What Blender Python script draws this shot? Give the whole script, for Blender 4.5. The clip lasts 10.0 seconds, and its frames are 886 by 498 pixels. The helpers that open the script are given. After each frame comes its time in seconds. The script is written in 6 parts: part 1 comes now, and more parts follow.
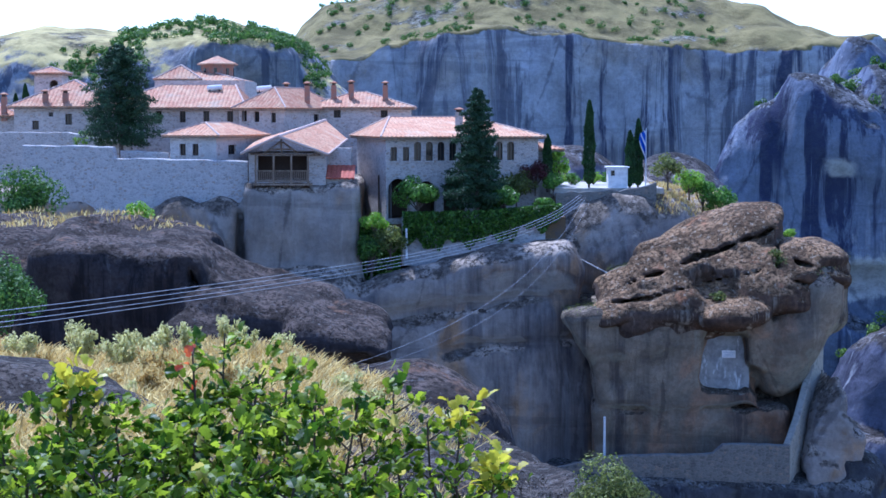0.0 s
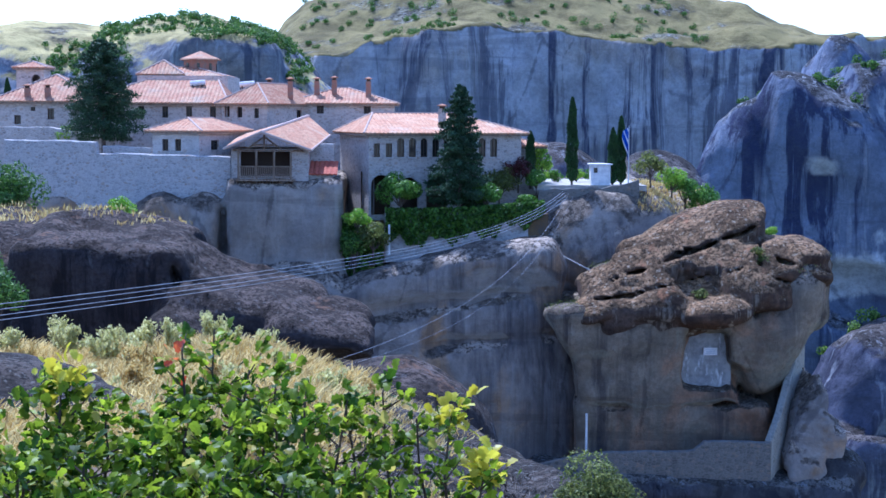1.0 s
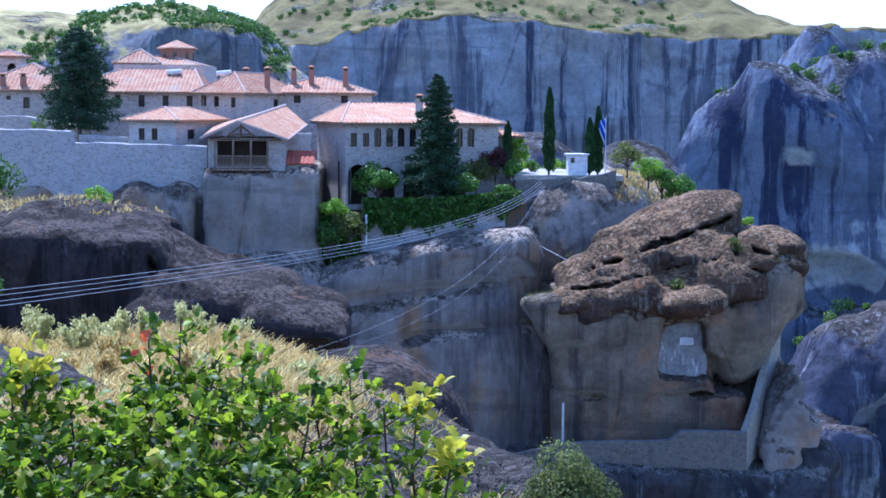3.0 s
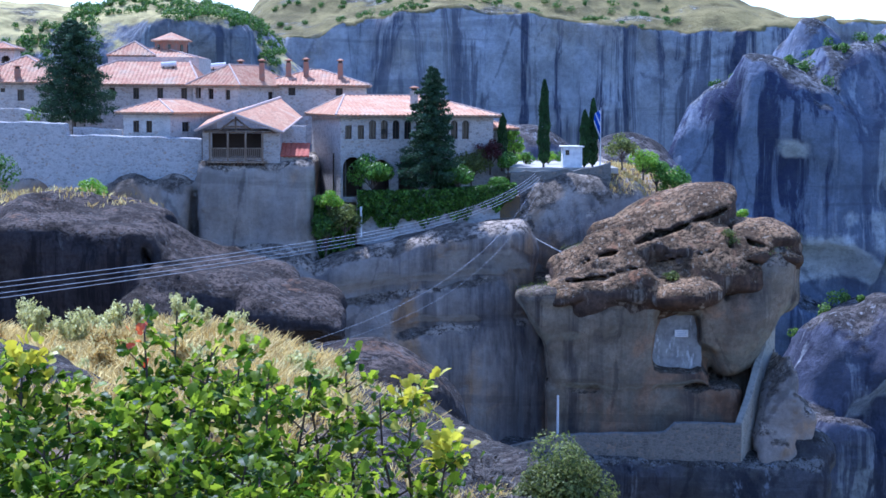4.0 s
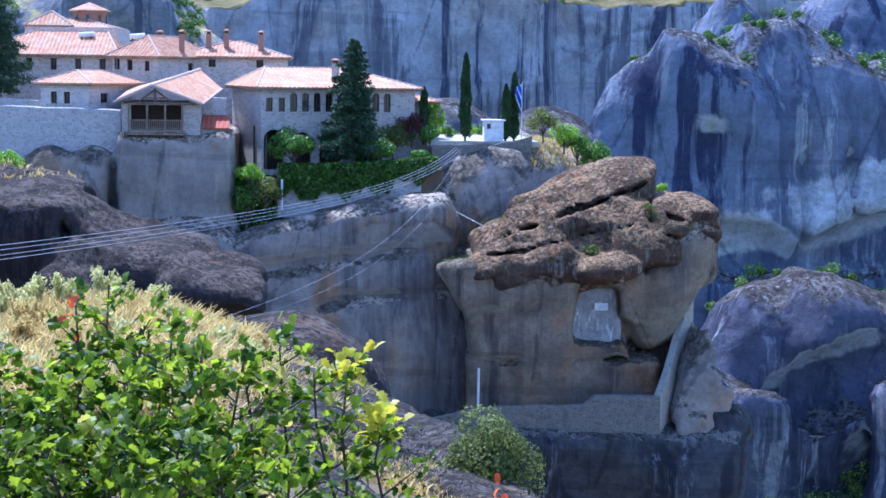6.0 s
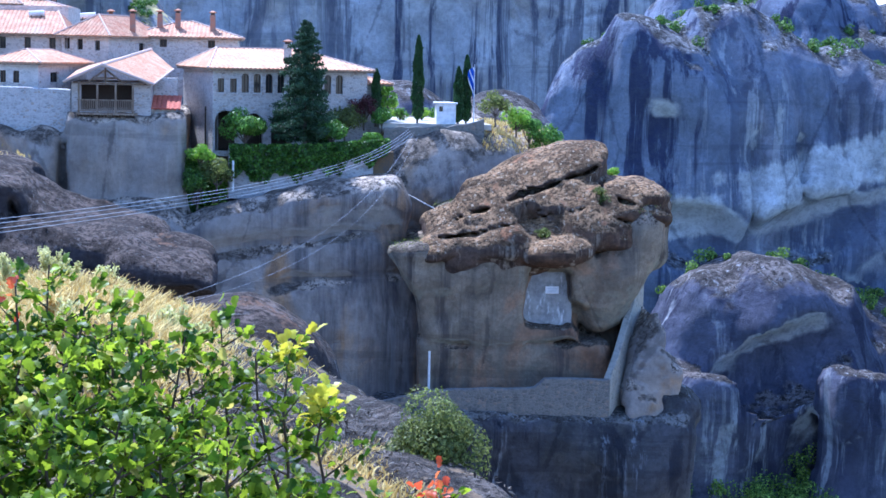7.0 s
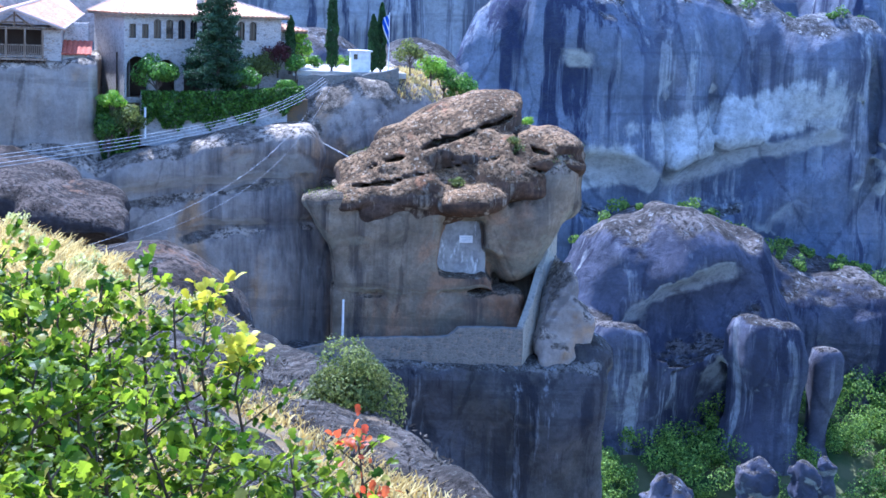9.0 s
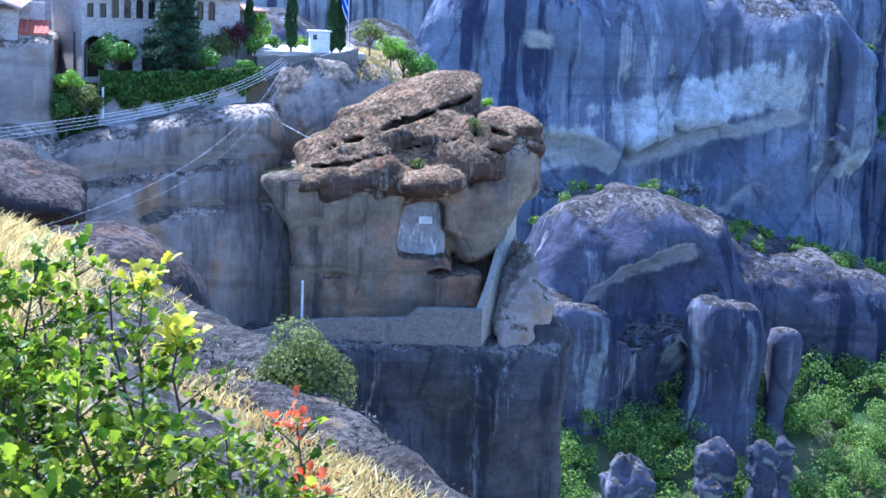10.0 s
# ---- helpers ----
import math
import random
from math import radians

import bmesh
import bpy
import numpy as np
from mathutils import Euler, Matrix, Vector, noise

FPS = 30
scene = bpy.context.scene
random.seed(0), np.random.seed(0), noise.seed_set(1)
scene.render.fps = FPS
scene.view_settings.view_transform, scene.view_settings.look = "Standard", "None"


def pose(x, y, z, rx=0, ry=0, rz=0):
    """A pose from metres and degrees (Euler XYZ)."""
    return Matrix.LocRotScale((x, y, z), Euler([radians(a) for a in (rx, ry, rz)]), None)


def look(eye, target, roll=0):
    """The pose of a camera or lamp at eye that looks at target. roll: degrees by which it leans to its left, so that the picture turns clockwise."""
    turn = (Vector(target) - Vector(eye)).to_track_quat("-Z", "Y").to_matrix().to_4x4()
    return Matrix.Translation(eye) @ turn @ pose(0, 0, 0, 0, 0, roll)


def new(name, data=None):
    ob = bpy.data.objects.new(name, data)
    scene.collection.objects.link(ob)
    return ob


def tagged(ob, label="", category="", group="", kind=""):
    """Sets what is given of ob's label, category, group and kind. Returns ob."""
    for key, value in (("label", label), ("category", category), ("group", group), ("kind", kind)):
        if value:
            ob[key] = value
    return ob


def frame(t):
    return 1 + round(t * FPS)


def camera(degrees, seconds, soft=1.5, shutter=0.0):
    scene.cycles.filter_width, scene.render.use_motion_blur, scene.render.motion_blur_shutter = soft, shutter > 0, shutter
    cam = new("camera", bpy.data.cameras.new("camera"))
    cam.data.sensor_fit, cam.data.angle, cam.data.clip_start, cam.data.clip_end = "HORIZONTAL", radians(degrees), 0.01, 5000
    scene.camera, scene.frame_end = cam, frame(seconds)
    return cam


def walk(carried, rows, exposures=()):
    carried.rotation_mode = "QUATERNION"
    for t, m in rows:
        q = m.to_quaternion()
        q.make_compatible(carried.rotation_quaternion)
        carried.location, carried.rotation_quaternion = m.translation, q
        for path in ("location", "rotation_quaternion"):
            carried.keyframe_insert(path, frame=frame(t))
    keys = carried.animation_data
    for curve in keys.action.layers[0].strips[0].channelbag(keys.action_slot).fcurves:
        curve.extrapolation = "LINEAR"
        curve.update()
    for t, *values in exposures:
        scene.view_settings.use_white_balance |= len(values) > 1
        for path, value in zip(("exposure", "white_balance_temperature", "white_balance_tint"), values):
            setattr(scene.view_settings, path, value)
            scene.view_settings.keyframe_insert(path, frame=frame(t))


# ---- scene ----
cam = camera(30.0, 10.0, soft=1.6)
PATH = [
    (0.0, 0.0, 85.500, 0.000, 0.000), (0.5, -0.03, 85.468, -0.105, -0.303), (1.0, -0.035, 85.379, -0.270, -0.597),
    (1.5, -0.035, 85.341, -0.291, -0.718), (2.0, -0.05, 85.324, -0.106, -0.842), (2.5, -0.02, 85.204, -0.163, -1.048),
    (3.0, 0.01, 85.030, -0.395, -1.365), (4.5, 0.0, 84.577, -0.345, -1.728), (5.0, -0.02, 84.321, -0.529, -2.342),
    (5.5, -0.06, 84.126, -0.630, -3.324), (7.0, -0.015, 83.297, -1.309, -5.891), (7.5, 0.01, 83.072, -1.559, -6.602),
    (8.0, -0.01, 82.730, -1.764, -7.352), (8.5, -0.08, 82.182, -1.826, -8.141), (9.0, -0.04, 81.606, -1.925, -8.822),
    (9.5, 0.04, 81.276, -1.985, -9.473), (10.0, 0.06, 80.995, -2.150, -10.160)]
walk(cam, [(t, pose(x, 0, 0, rx, ry, rz)) for t, x, rx, ry, rz in PATH],
     exposures=[(0.0, 0.8, 4680, 21), (3.0, 0.88, 4700, 21), (5.5, 1.1, 4800, 20), (7.5, 1.48, 4780, 18), (10.0, 1.76, 4750, 18)])

# ---- daylight: a high sun ahead of the camera, a little to its left ----
SUN_ELEV, SUN_AZ = 56.0, -24.0      # degrees; azimuth clockwise from straight ahead
world = bpy.data.worlds.new("daylight")
scene.world = world
world.use_nodes = True
wn = world.node_tree
sky = wn.nodes.new("ShaderNodeTexSky")
sky.sky_type = "NISHITA"
sky.sun_disc = False
sky.sun_elevation = radians(SUN_ELEV)
sky.sun_rotation = radians(SUN_AZ)
sky.dust_density = 0.6
sky.ozone_density = 2.0
wn.links.new(sky.outputs[0], wn.nodes["Background"].inputs[0])
wn.nodes["Background"].inputs[1].default_value = 0.15
sun = new("sun", bpy.data.lights.new("sun", "SUN"))
sun.data.energy, sun.data.angle, sun.data.color = 4.0, radians(0.6), (1.0, 0.95, 0.86)
_e, _a = radians(SUN_ELEV), radians(SUN_AZ)
sun.matrix_world = look((0, 0, 60), Vector((0, 0, 60)) - Vector((math.sin(_a) * math.cos(_e), math.cos(_a) * math.cos(_e), math.sin(_e))))


# ---- materials ----
class Mat:
    """A small wrapper that strings shader nodes together."""

    def __init__(self, name, rough=0.9, spec=0.3):
        self.m = bpy.data.materials.new(name)
        self.m.use_nodes = True
        self.t = self.m.node_tree
        self.b = self.t.nodes["Principled BSDF"]
        self.b.inputs["Roughness"].default_value = rough
        self.b.inputs["Specular IOR Level"].default_value = spec
        self.co = self.node("ShaderNodeTexCoord").outputs["Object"]

    def node(self, kind, **kw):
        n = self.t.nodes.new(kind)
        for k, v in kw.items():
            if k == "operation":
                n.operation = v
            elif k == "data_type":
                n.data_type = v
            elif k == "blend_type":
                n.blend_type = v
        return n

    def link(self, a, b):
        self.t.links.new(a, b)

    def scaled(self, sx, sy, sz, rot=(0, 0, 0), src=None):
        n = self.node("ShaderNodeMapping")
        n.inputs["Scale"].default_value = (sx, sy, sz)
        n.inputs["Rotation"].default_value = [radians(a) for a in rot]
        self.link(src or self.co, n.inputs["Vector"])
        return n.outputs[0]

    def noise(self, scale, detail=5.0, rough=0.6, vec=None, dist=0.0):
        n = self.node("ShaderNodeTexNoise")
        n.inputs["Scale"].default_value = scale
        n.inputs["Detail"].default_value = detail
        n.inputs["Roughness"].default_value = rough
        n.inputs["Distortion"].default_value = dist
        self.link(vec or self.co, n.inputs["Vector"])
        return n.outputs["Fac"]

    def cells(self, scale, vec=None, feature="F1", out="Distance"):
        n = self.node("ShaderNodeTexVoronoi")
        n.feature = feature
        n.inputs["Scale"].default_value = scale
        self.link(vec or self.co, n.inputs["Vector"])
        return n.outputs[out]

    def ramp(self, fac, lo, hi, a=0.0, b=1.0):
        n = self.node("ShaderNodeMapRange")
        n.interpolation_type = "SMOOTHSTEP"
        for i, v in enumerate((lo, hi, a, b)):
            n.inputs[i + 1].default_value = v
        self.link(fac, n.inputs[0])
        return n.outputs[0]

    def math(self, op, a, b):
        n = self.node("ShaderNodeMath", operation=op)
        for s, v in zip(n.inputs, (a, b)):
            if isinstance(v, (int, float)):
                s.default_value = v
            else:
                self.link(v, s)
        return n.outputs[0]

    def up(self):
        g = self.node("ShaderNodeNewGeometry")
        s = self.node("ShaderNodeSeparateXYZ")
        self.link(g.outputs["Normal"], s.inputs[0])
        return s.outputs["Z"]

    def mix(self, fac, a, b):
        n = self.node("ShaderNodeMix", data_type="RGBA")
        for s, v in ((n.inputs[0], fac), (n.inputs[6], a), (n.inputs[7], b)):
            if isinstance(v, (int, float)):
                s.default_value = v
            elif isinstance(v, tuple):
                s.default_value = (*v, 1)
            else:
                self.link(v, s)
        return n.outputs[2]

    def chance(self):
        return self.node("ShaderNodeObjectInfo").outputs["Random"]

    def island(self):
        return self.node("ShaderNodeNewGeometry").outputs["Random Per Island"]

    def done(self, colour, bump=None, height=0.1, strength=0.6):
        if isinstance(colour, tuple):
            self.b.inputs["Base Color"].default_value = (*colour, 1)
        else:
            self.link(colour, self.b.inputs["Base Color"])
        if bump is not None:
            n = self.node("ShaderNodeBump")
            n.inputs["Strength"].default_value = strength
            n.inputs["Distance"].default_value = height
            self.link(bump, n.inputs["Height"])
            self.link(n.outputs[0], self.b.inputs["Normal"])
        return self.m


def rock_material(name, grey, dark, ochre, pale, moss, size=1.0, moss_from=0.35, streak=0.5, warm=0.5, dirt=None, grass=None, relief=0.5, bands=(), grit=0.6, shelter=0.7, soft=0.0):
    """Weathered conglomerate: vertical water stains, ochre and pale patches, bedding, cracks, lichen crust on the tops."""
    m = Mat(name, 0.93, 0.15)
    s = 1.0 / size
    body = m.noise(0.55 * s, 9, 0.72, None, 0.3)
    col = m.mix(m.ramp(body, 0.28, 0.72), tuple(c * (0.8 - 0.5 * grit) for c in grey), tuple(c * (1.1 + 0.33 * grit) for c in grey))
    och = m.noise((0.10 + 0.14 * soft) * s, 5, 0.62, m.scaled(1, 1, 0.7), 0.8)
    col = m.mix(m.ramp(och, 0.47, 0.62, 0, warm), col, m.mix(m.ramp(body, 0.35, 0.65), tuple(c * 0.55 for c in ochre), tuple(c * 1.2 for c in ochre)))
    # bedding planes, wavy and faint
    bed = m.noise(0.9 * s, 5, 0.6, m.scaled(0.07, 0.07, 1.0), 0.5)
    col = m.mix(m.ramp(bed, 0.56, 0.64, 0, 0.45), col, tuple(c * 0.45 for c in grey))
    # black and pale runs of water
    gate = m.ramp(m.noise(0.07 * s, 3, 0.5, m.scaled(1.6, 1.6, 0.5)), 0.34, 0.58, 0.15, 1.0)
    st = m.noise(0.85 * s, 6, 0.68, m.scaled(0.8, 0.8, 0.028), 0.25)
    col = m.mix(m.math("MULTIPLY", m.ramp(st, 0.49 - 0.03 * soft, 0.58 + 0.12 * soft, 0, streak), gate), col, dark)
    st2 = m.noise(1.5 * s, 5, 0.65, m.scaled(0.9, 0.9, 0.03, (0, 0, 31)), 0.2)
    gate2 = m.ramp(m.noise(0.12 * s, 3, 0.5, m.scaled(1.2, 1.2, 0.4, (0, 0, 77))), 0.45, 0.62)
    col = m.mix(m.math("MULTIPLY", m.ramp(st2, 0.54, 0.64, 0, 0.8 - 0.5 * soft), gate2), col, pale)
    # broad scars of clean stone where old slabs broke away
    if bands:
        sp = m.node("ShaderNodeSeparateXYZ")
        m.link(m.co, sp.inputs[0])
        wander = m.math("MULTIPLY", m.math("SUBTRACT", m.noise(0.035, 6, 0.62), 0.5), 1.7)
        wander = m.math("ADD", wander, m.math("MULTIPLY", m.math("SUBTRACT", st, 0.5), 1.4))
    for x0, x1, z0, slope, half in bands:
        mid = m.math("ADD", m.math("MULTIPLY", m.math("SUBTRACT", sp.outputs["X"], x0), slope), z0)
        off = m.math("DIVIDE", m.math("ABSOLUTE", m.math("SUBTRACT", sp.outputs["Z"], mid), 0.0), half)
        along = m.math("DIVIDE", m.math("ABSOLUTE", m.math("SUBTRACT", sp.outputs["X"], 0.5 * (x0 + x1)), 0.0), 0.5 * (x1 - x0))
        far = m.math("ADD", m.math("MAXIMUM", off, along), wander)
        col = m.mix(m.ramp(far, 0.8, 1.05, 0.85, 0), col, m.mix(m.ramp(body, 0.4, 0.6), tuple(c * 0.75 for c in pale), tuple(c * 1.15 for c in pale)))
    # clean pale stone in the dry shelter of overhangs
    under = m.ramp(m.math("ADD", m.up(), m.math("MULTIPLY", m.math("SUBTRACT", body, 0.5), 0.5)), -0.45, -0.2, shelter, 0)
    col = m.mix(under, col, pale)
    crack = m.cells(0.16 * s, m.scaled(1.0, 1.0, 0.45), "DISTANCE_TO_EDGE")
    wob = m.math("ADD", crack, m.math("MULTIPLY", m.math("SUBTRACT", body, 0.5), 0.12))
    col = m.mix(m.ramp(wob, 0.0, 0.016, 0.4, 0), col, tuple(c * 0.6 for c in dark))
    fine = m.noise(3.2 * s, 9, 0.78)
    col = m.mix(m.ramp(fine, 0.44, 0.62, 0, grit), col, tuple(c * 0.42 for c in grey))
    # lichen and moss crust where the stone lies flat
    top = m.math("ADD", m.up(), m.math("MULTIPLY", m.math("SUBTRACT", m.noise(0.6 * s, 8, 0.7), 0.5), 1.0))
    mix_top = m.ramp(top, moss_from, moss_from + 0.2)
    patch = m.noise(3.6 * s, 9, 0.8)
    broad = m.noise(0.45 * s, 6, 0.7, m.scaled(1, 1, 1.6, (0, 0, 20)))
    shade = m.mix(m.ramp(broad, 0.42, 0.58), tuple(c * 1.5 for c in moss), tuple(c * 0.5 for c in moss))
    crust = m.mix(m.ramp(patch, 0.44, 0.58), shade, tuple(c * 0.2 for c in moss))
    crust = m.mix(m.ramp(m.noise(3.0 * s, 8, 0.78, m.scaled(1, 1, 1, (0, 0, 50))), 0.55, 0.63, 0, 0.7 - 0.45 * soft), crust, tuple(c * 0.85 for c in pale))
    if dirt:
        crust = m.mix(m.ramp(m.noise(0.33 * s, 7, 0.7), 0.6, 0.68, 0, 0.8), crust, dirt)
    if grass:
        field = m.mix(m.ramp(m.noise(0.35 * s, 9, 0.7), 0.4, 0.62), grass, tuple(c * 0.5 for c in grass))
        crust = m.mix(m.ramp(m.noise(0.22 * s, 6, 0.65), 0.36, 0.46), crust, field)
    col = m.mix(mix_top, col, crust)
    h = m.math("ADD", fine, m.math("MULTIPLY", m.math("MINIMUM", wob, 0.06), 6.0))
    h = m.math("ADD", h, m.math("MULTIPLY", body, 1.5))
    return m.done(col, h, 0.5 * size * relief, 0.7)


M_ROCK = rock_material("conglomerate_rock", (0.365, 0.32, 0.275), (0.05, 0.048, 0.058), (0.44, 0.285, 0.155), (0.46, 0.44, 0.40), (0.34, 0.28, 0.22), 1.7, 0.4, 0.9, 0.95, None, None, 0.3, (), 0.28, 0.6, 1.0)
M_HEAD = rock_material("stained_boulder_rock", (0.285, 0.235, 0.17), (0.04, 0.035, 0.04), (0.38, 0.20, 0.105), (0.40, 0.40, 0.31), (0.20, 0.16, 0.12), 1.3, 0.4, 0.95, 0.85, None, None, 0.45, (), 0.4, 0.4, 0.45)
M_CRUST = rock_material("brown_lichen_crust", (0.13, 0.09, 0.066), (0.018, 0.016, 0.018), (0.16, 0.09, 0.05), (0.62, 0.53, 0.39), (0.255, 0.16, 0.085), 1.0, 0.3, 0.5, 0.8, (0.42, 0.20, 0.10), None, 0.8, (), 0.6, 0.0)
M_STAIN = rock_material("black_stained_rock", (0.085, 0.085, 0.095), (0.014, 0.016, 0.026), (0.10, 0.095, 0.075), (0.34, 0.36, 0.38), (0.15, 0.14, 0.125), 1.5, 0.5, 0.95, 0.6, None, None, 0.35, (), 0.4, 0.1)
M_DARK = rock_material("lichened_dark_rock", (0.06, 0.053, 0.055), (0.010, 0.010, 0.013), (0.08, 0.05, 0.033), (0.20, 0.19, 0.185), (0.10, 0.077, 0.064), 0.9, 0.38, 0.8, 0.6, (0.20, 0.115, 0.07), None, 0.9, (), 0.6, 0.2)
# Far rocks, next four: blue of distance haze is put into their base colours.
M_HILL = rock_material("hazed_scrubby_hill_rock", (0.25, 0.27, 0.31), (0.04, 0.05, 0.09), (0.28, 0.25, 0.22), (0.40, 0.42, 0.44), (0.20, 0.18, 0.12), 6.0, 0.62, 0.8, 0.5, None, (0.56, 0.47, 0.20), 0.5, (), 0.4)
M_MESA = rock_material("hazed_grassy_topped_cliff", (0.47, 0.475, 0.51), (0.045, 0.052, 0.10), (0.38, 0.33, 0.28), (0.48, 0.48, 0.49), (0.17, 0.165, 0.12), 8.0, 0.40, 0.95, 0.75, None, (0.27, 0.225, 0.09), 0.5, (), 0.35)
M_RIGHT = rock_material("hazed_blue_grey_rock", (0.19, 0.22, 0.30), (0.035, 0.042, 0.09), (0.27, 0.27, 0.31), (0.62, 0.65, 0.68), (0.14, 0.14, 0.15), 6.5, 0.55, 1.0, 0.7, None, None, 0.6, ((140, 206, -44, 0.28, 9.0), (96, 142, -50, 0.05, 8.0)), 0.35)
M_LOW = rock_material("hazed_dark_violet_grey_rock", (0.10, 0.104, 0.148), (0.024, 0.026, 0.052), (0.16, 0.145, 0.17), (0.40, 0.41, 0.44), (0.12, 0.105, 0.10), 6.0, 0.6, 0.9, 0.6, None, None, 0.6, (), 0.4, 0.95)
M_NEAR = rock_material("near_grey_rock", (0.082, 0.073, 0.066), (0.025, 0.025, 0.028), (0.14, 0.095, 0.06), (0.26, 0.25, 0.23), (0.085, 0.07, 0.058), 0.3, 0.2, 0.3, 0.4, (0.24, 0.17, 0.10), None, 0.9)


# ---- solids grown from rounded stone forms ----
def lattice(seed):
    return np.random.RandomState(seed).rand(32, 32, 32).astype(np.float32)


LATTICES = [lattice(k) for k in range(6)]


def vnoise(p, seed=0):
    """Smooth value noise, -0.5 to 0.5, at points p of shape (n, 3)."""
    g = LATTICES[seed % 6]
    i = np.floor(p).astype(int)
    f = p - i
    f = f * f * (3 - 2 * f)
    i &= 31
    j = (i + 1) & 31
    x0, y0, z0, x1, y1, z1 = i[:, 0], i[:, 1], i[:, 2], j[:, 0], j[:, 1], j[:, 2]
    fx, fy, fz = f.T
    a = g[x0, y0, z0] * (1 - fx) + g[x1, y0, z0] * fx
    b = g[x0, y1, z0] * (1 - fx) + g[x1, y1, z0] * fx
    c = g[x0, y0, z1] * (1 - fx) + g[x1, y0, z1] * fx
    d = g[x0, y1, z1] * (1 - fx) + g[x1, y1, z1] * fx
    return (a * (1 - fy) + b * fy) * (1 - fz) + (c * (1 - fy) + d * fy) * fz - 0.5


def turned(p, c, yaw=0.0, tilt=0.0, lean=0.0):
    """Points in the frame of a stone at c; tilt turns it up to the right, lean backwards."""
    m = np.array(Euler((radians(lean), radians(-tilt), radians(yaw))).to_matrix())
    return (p - np.array(c)) @ m


def egg(p, c, r, yaw=0.0, tilt=0.0, lean=0.0):
    q = turned(p, c, yaw, tilt, lean)
    r = np.array(r)
    k0 = np.linalg.norm(q / r, axis=1)
    k1 = np.linalg.norm(q / (r * r), axis=1) + 1e-9
    return k0 * (k0 - 1) / k1


def slab(p, c, h, edge=1.0, yaw=0.0, tilt=0.0, lean=0.0, taper=0.0):
    q = turned(p, c, yaw, tilt, lean)
    if taper:
        q = q.copy()
        s = 1 + taper * q[:, 2:3] / h[2]
        q[:, :2] *= s
    a = np.abs(q) - (np.array(h) - edge)
    return np.linalg.norm(np.maximum(a, 0), axis=1) + np.minimum(a.max(1), 0) - edge


def wedge(p, outline, y0, y1, edge=0.8, lean=0.0):
    """A block with a polygon front (x, z), from y0 back to y1, all edges rounded; lean draws the front back with height."""
    q = np.array(outline)
    x, z = p[:, 0], p[:, 2]
    best, inside = np.full(len(p), 1e18), np.zeros(len(p), bool)
    for a, b in zip(q, np.roll(q, -1, 0)):
        ex, ez = b - a
        wx, wz = x - a[0], z - a[1]
        t = np.clip((wx * ex + wz * ez) / (ex * ex + ez * ez), 0, 1)
        best = np.minimum(best, (wx - ex * t) ** 2 + (wz - ez * t) ** 2)
        inside ^= ((a[1] > z) != (b[1] > z)) & (wx < ex * wz / (ez if ez else 1e-9))
    flat = np.sqrt(best) * np.where(inside, -1, 1) + edge
    front = y0 + lean * (z - q[:, 1].max())
    deep = np.maximum(front - p[:, 1], p[:, 1] - y1) + edge
    return np.minimum(np.maximum(flat, deep), 0) + np.hypot(np.maximum(flat, 0), np.maximum(deep, 0)) - edge


def join(parts, k):
    d = parts[0]
    for e in parts[1:]:
        h = np.clip(0.5 + 0.5 * (e - d) / k, 0, 1)
        d = e * (1 - h) + d * h - k * h * (1 - h)
    return d


def carve(d, e, k=0.5):
    """Cut e out of d with a rounded edge."""
    return -join([-d, e], k)


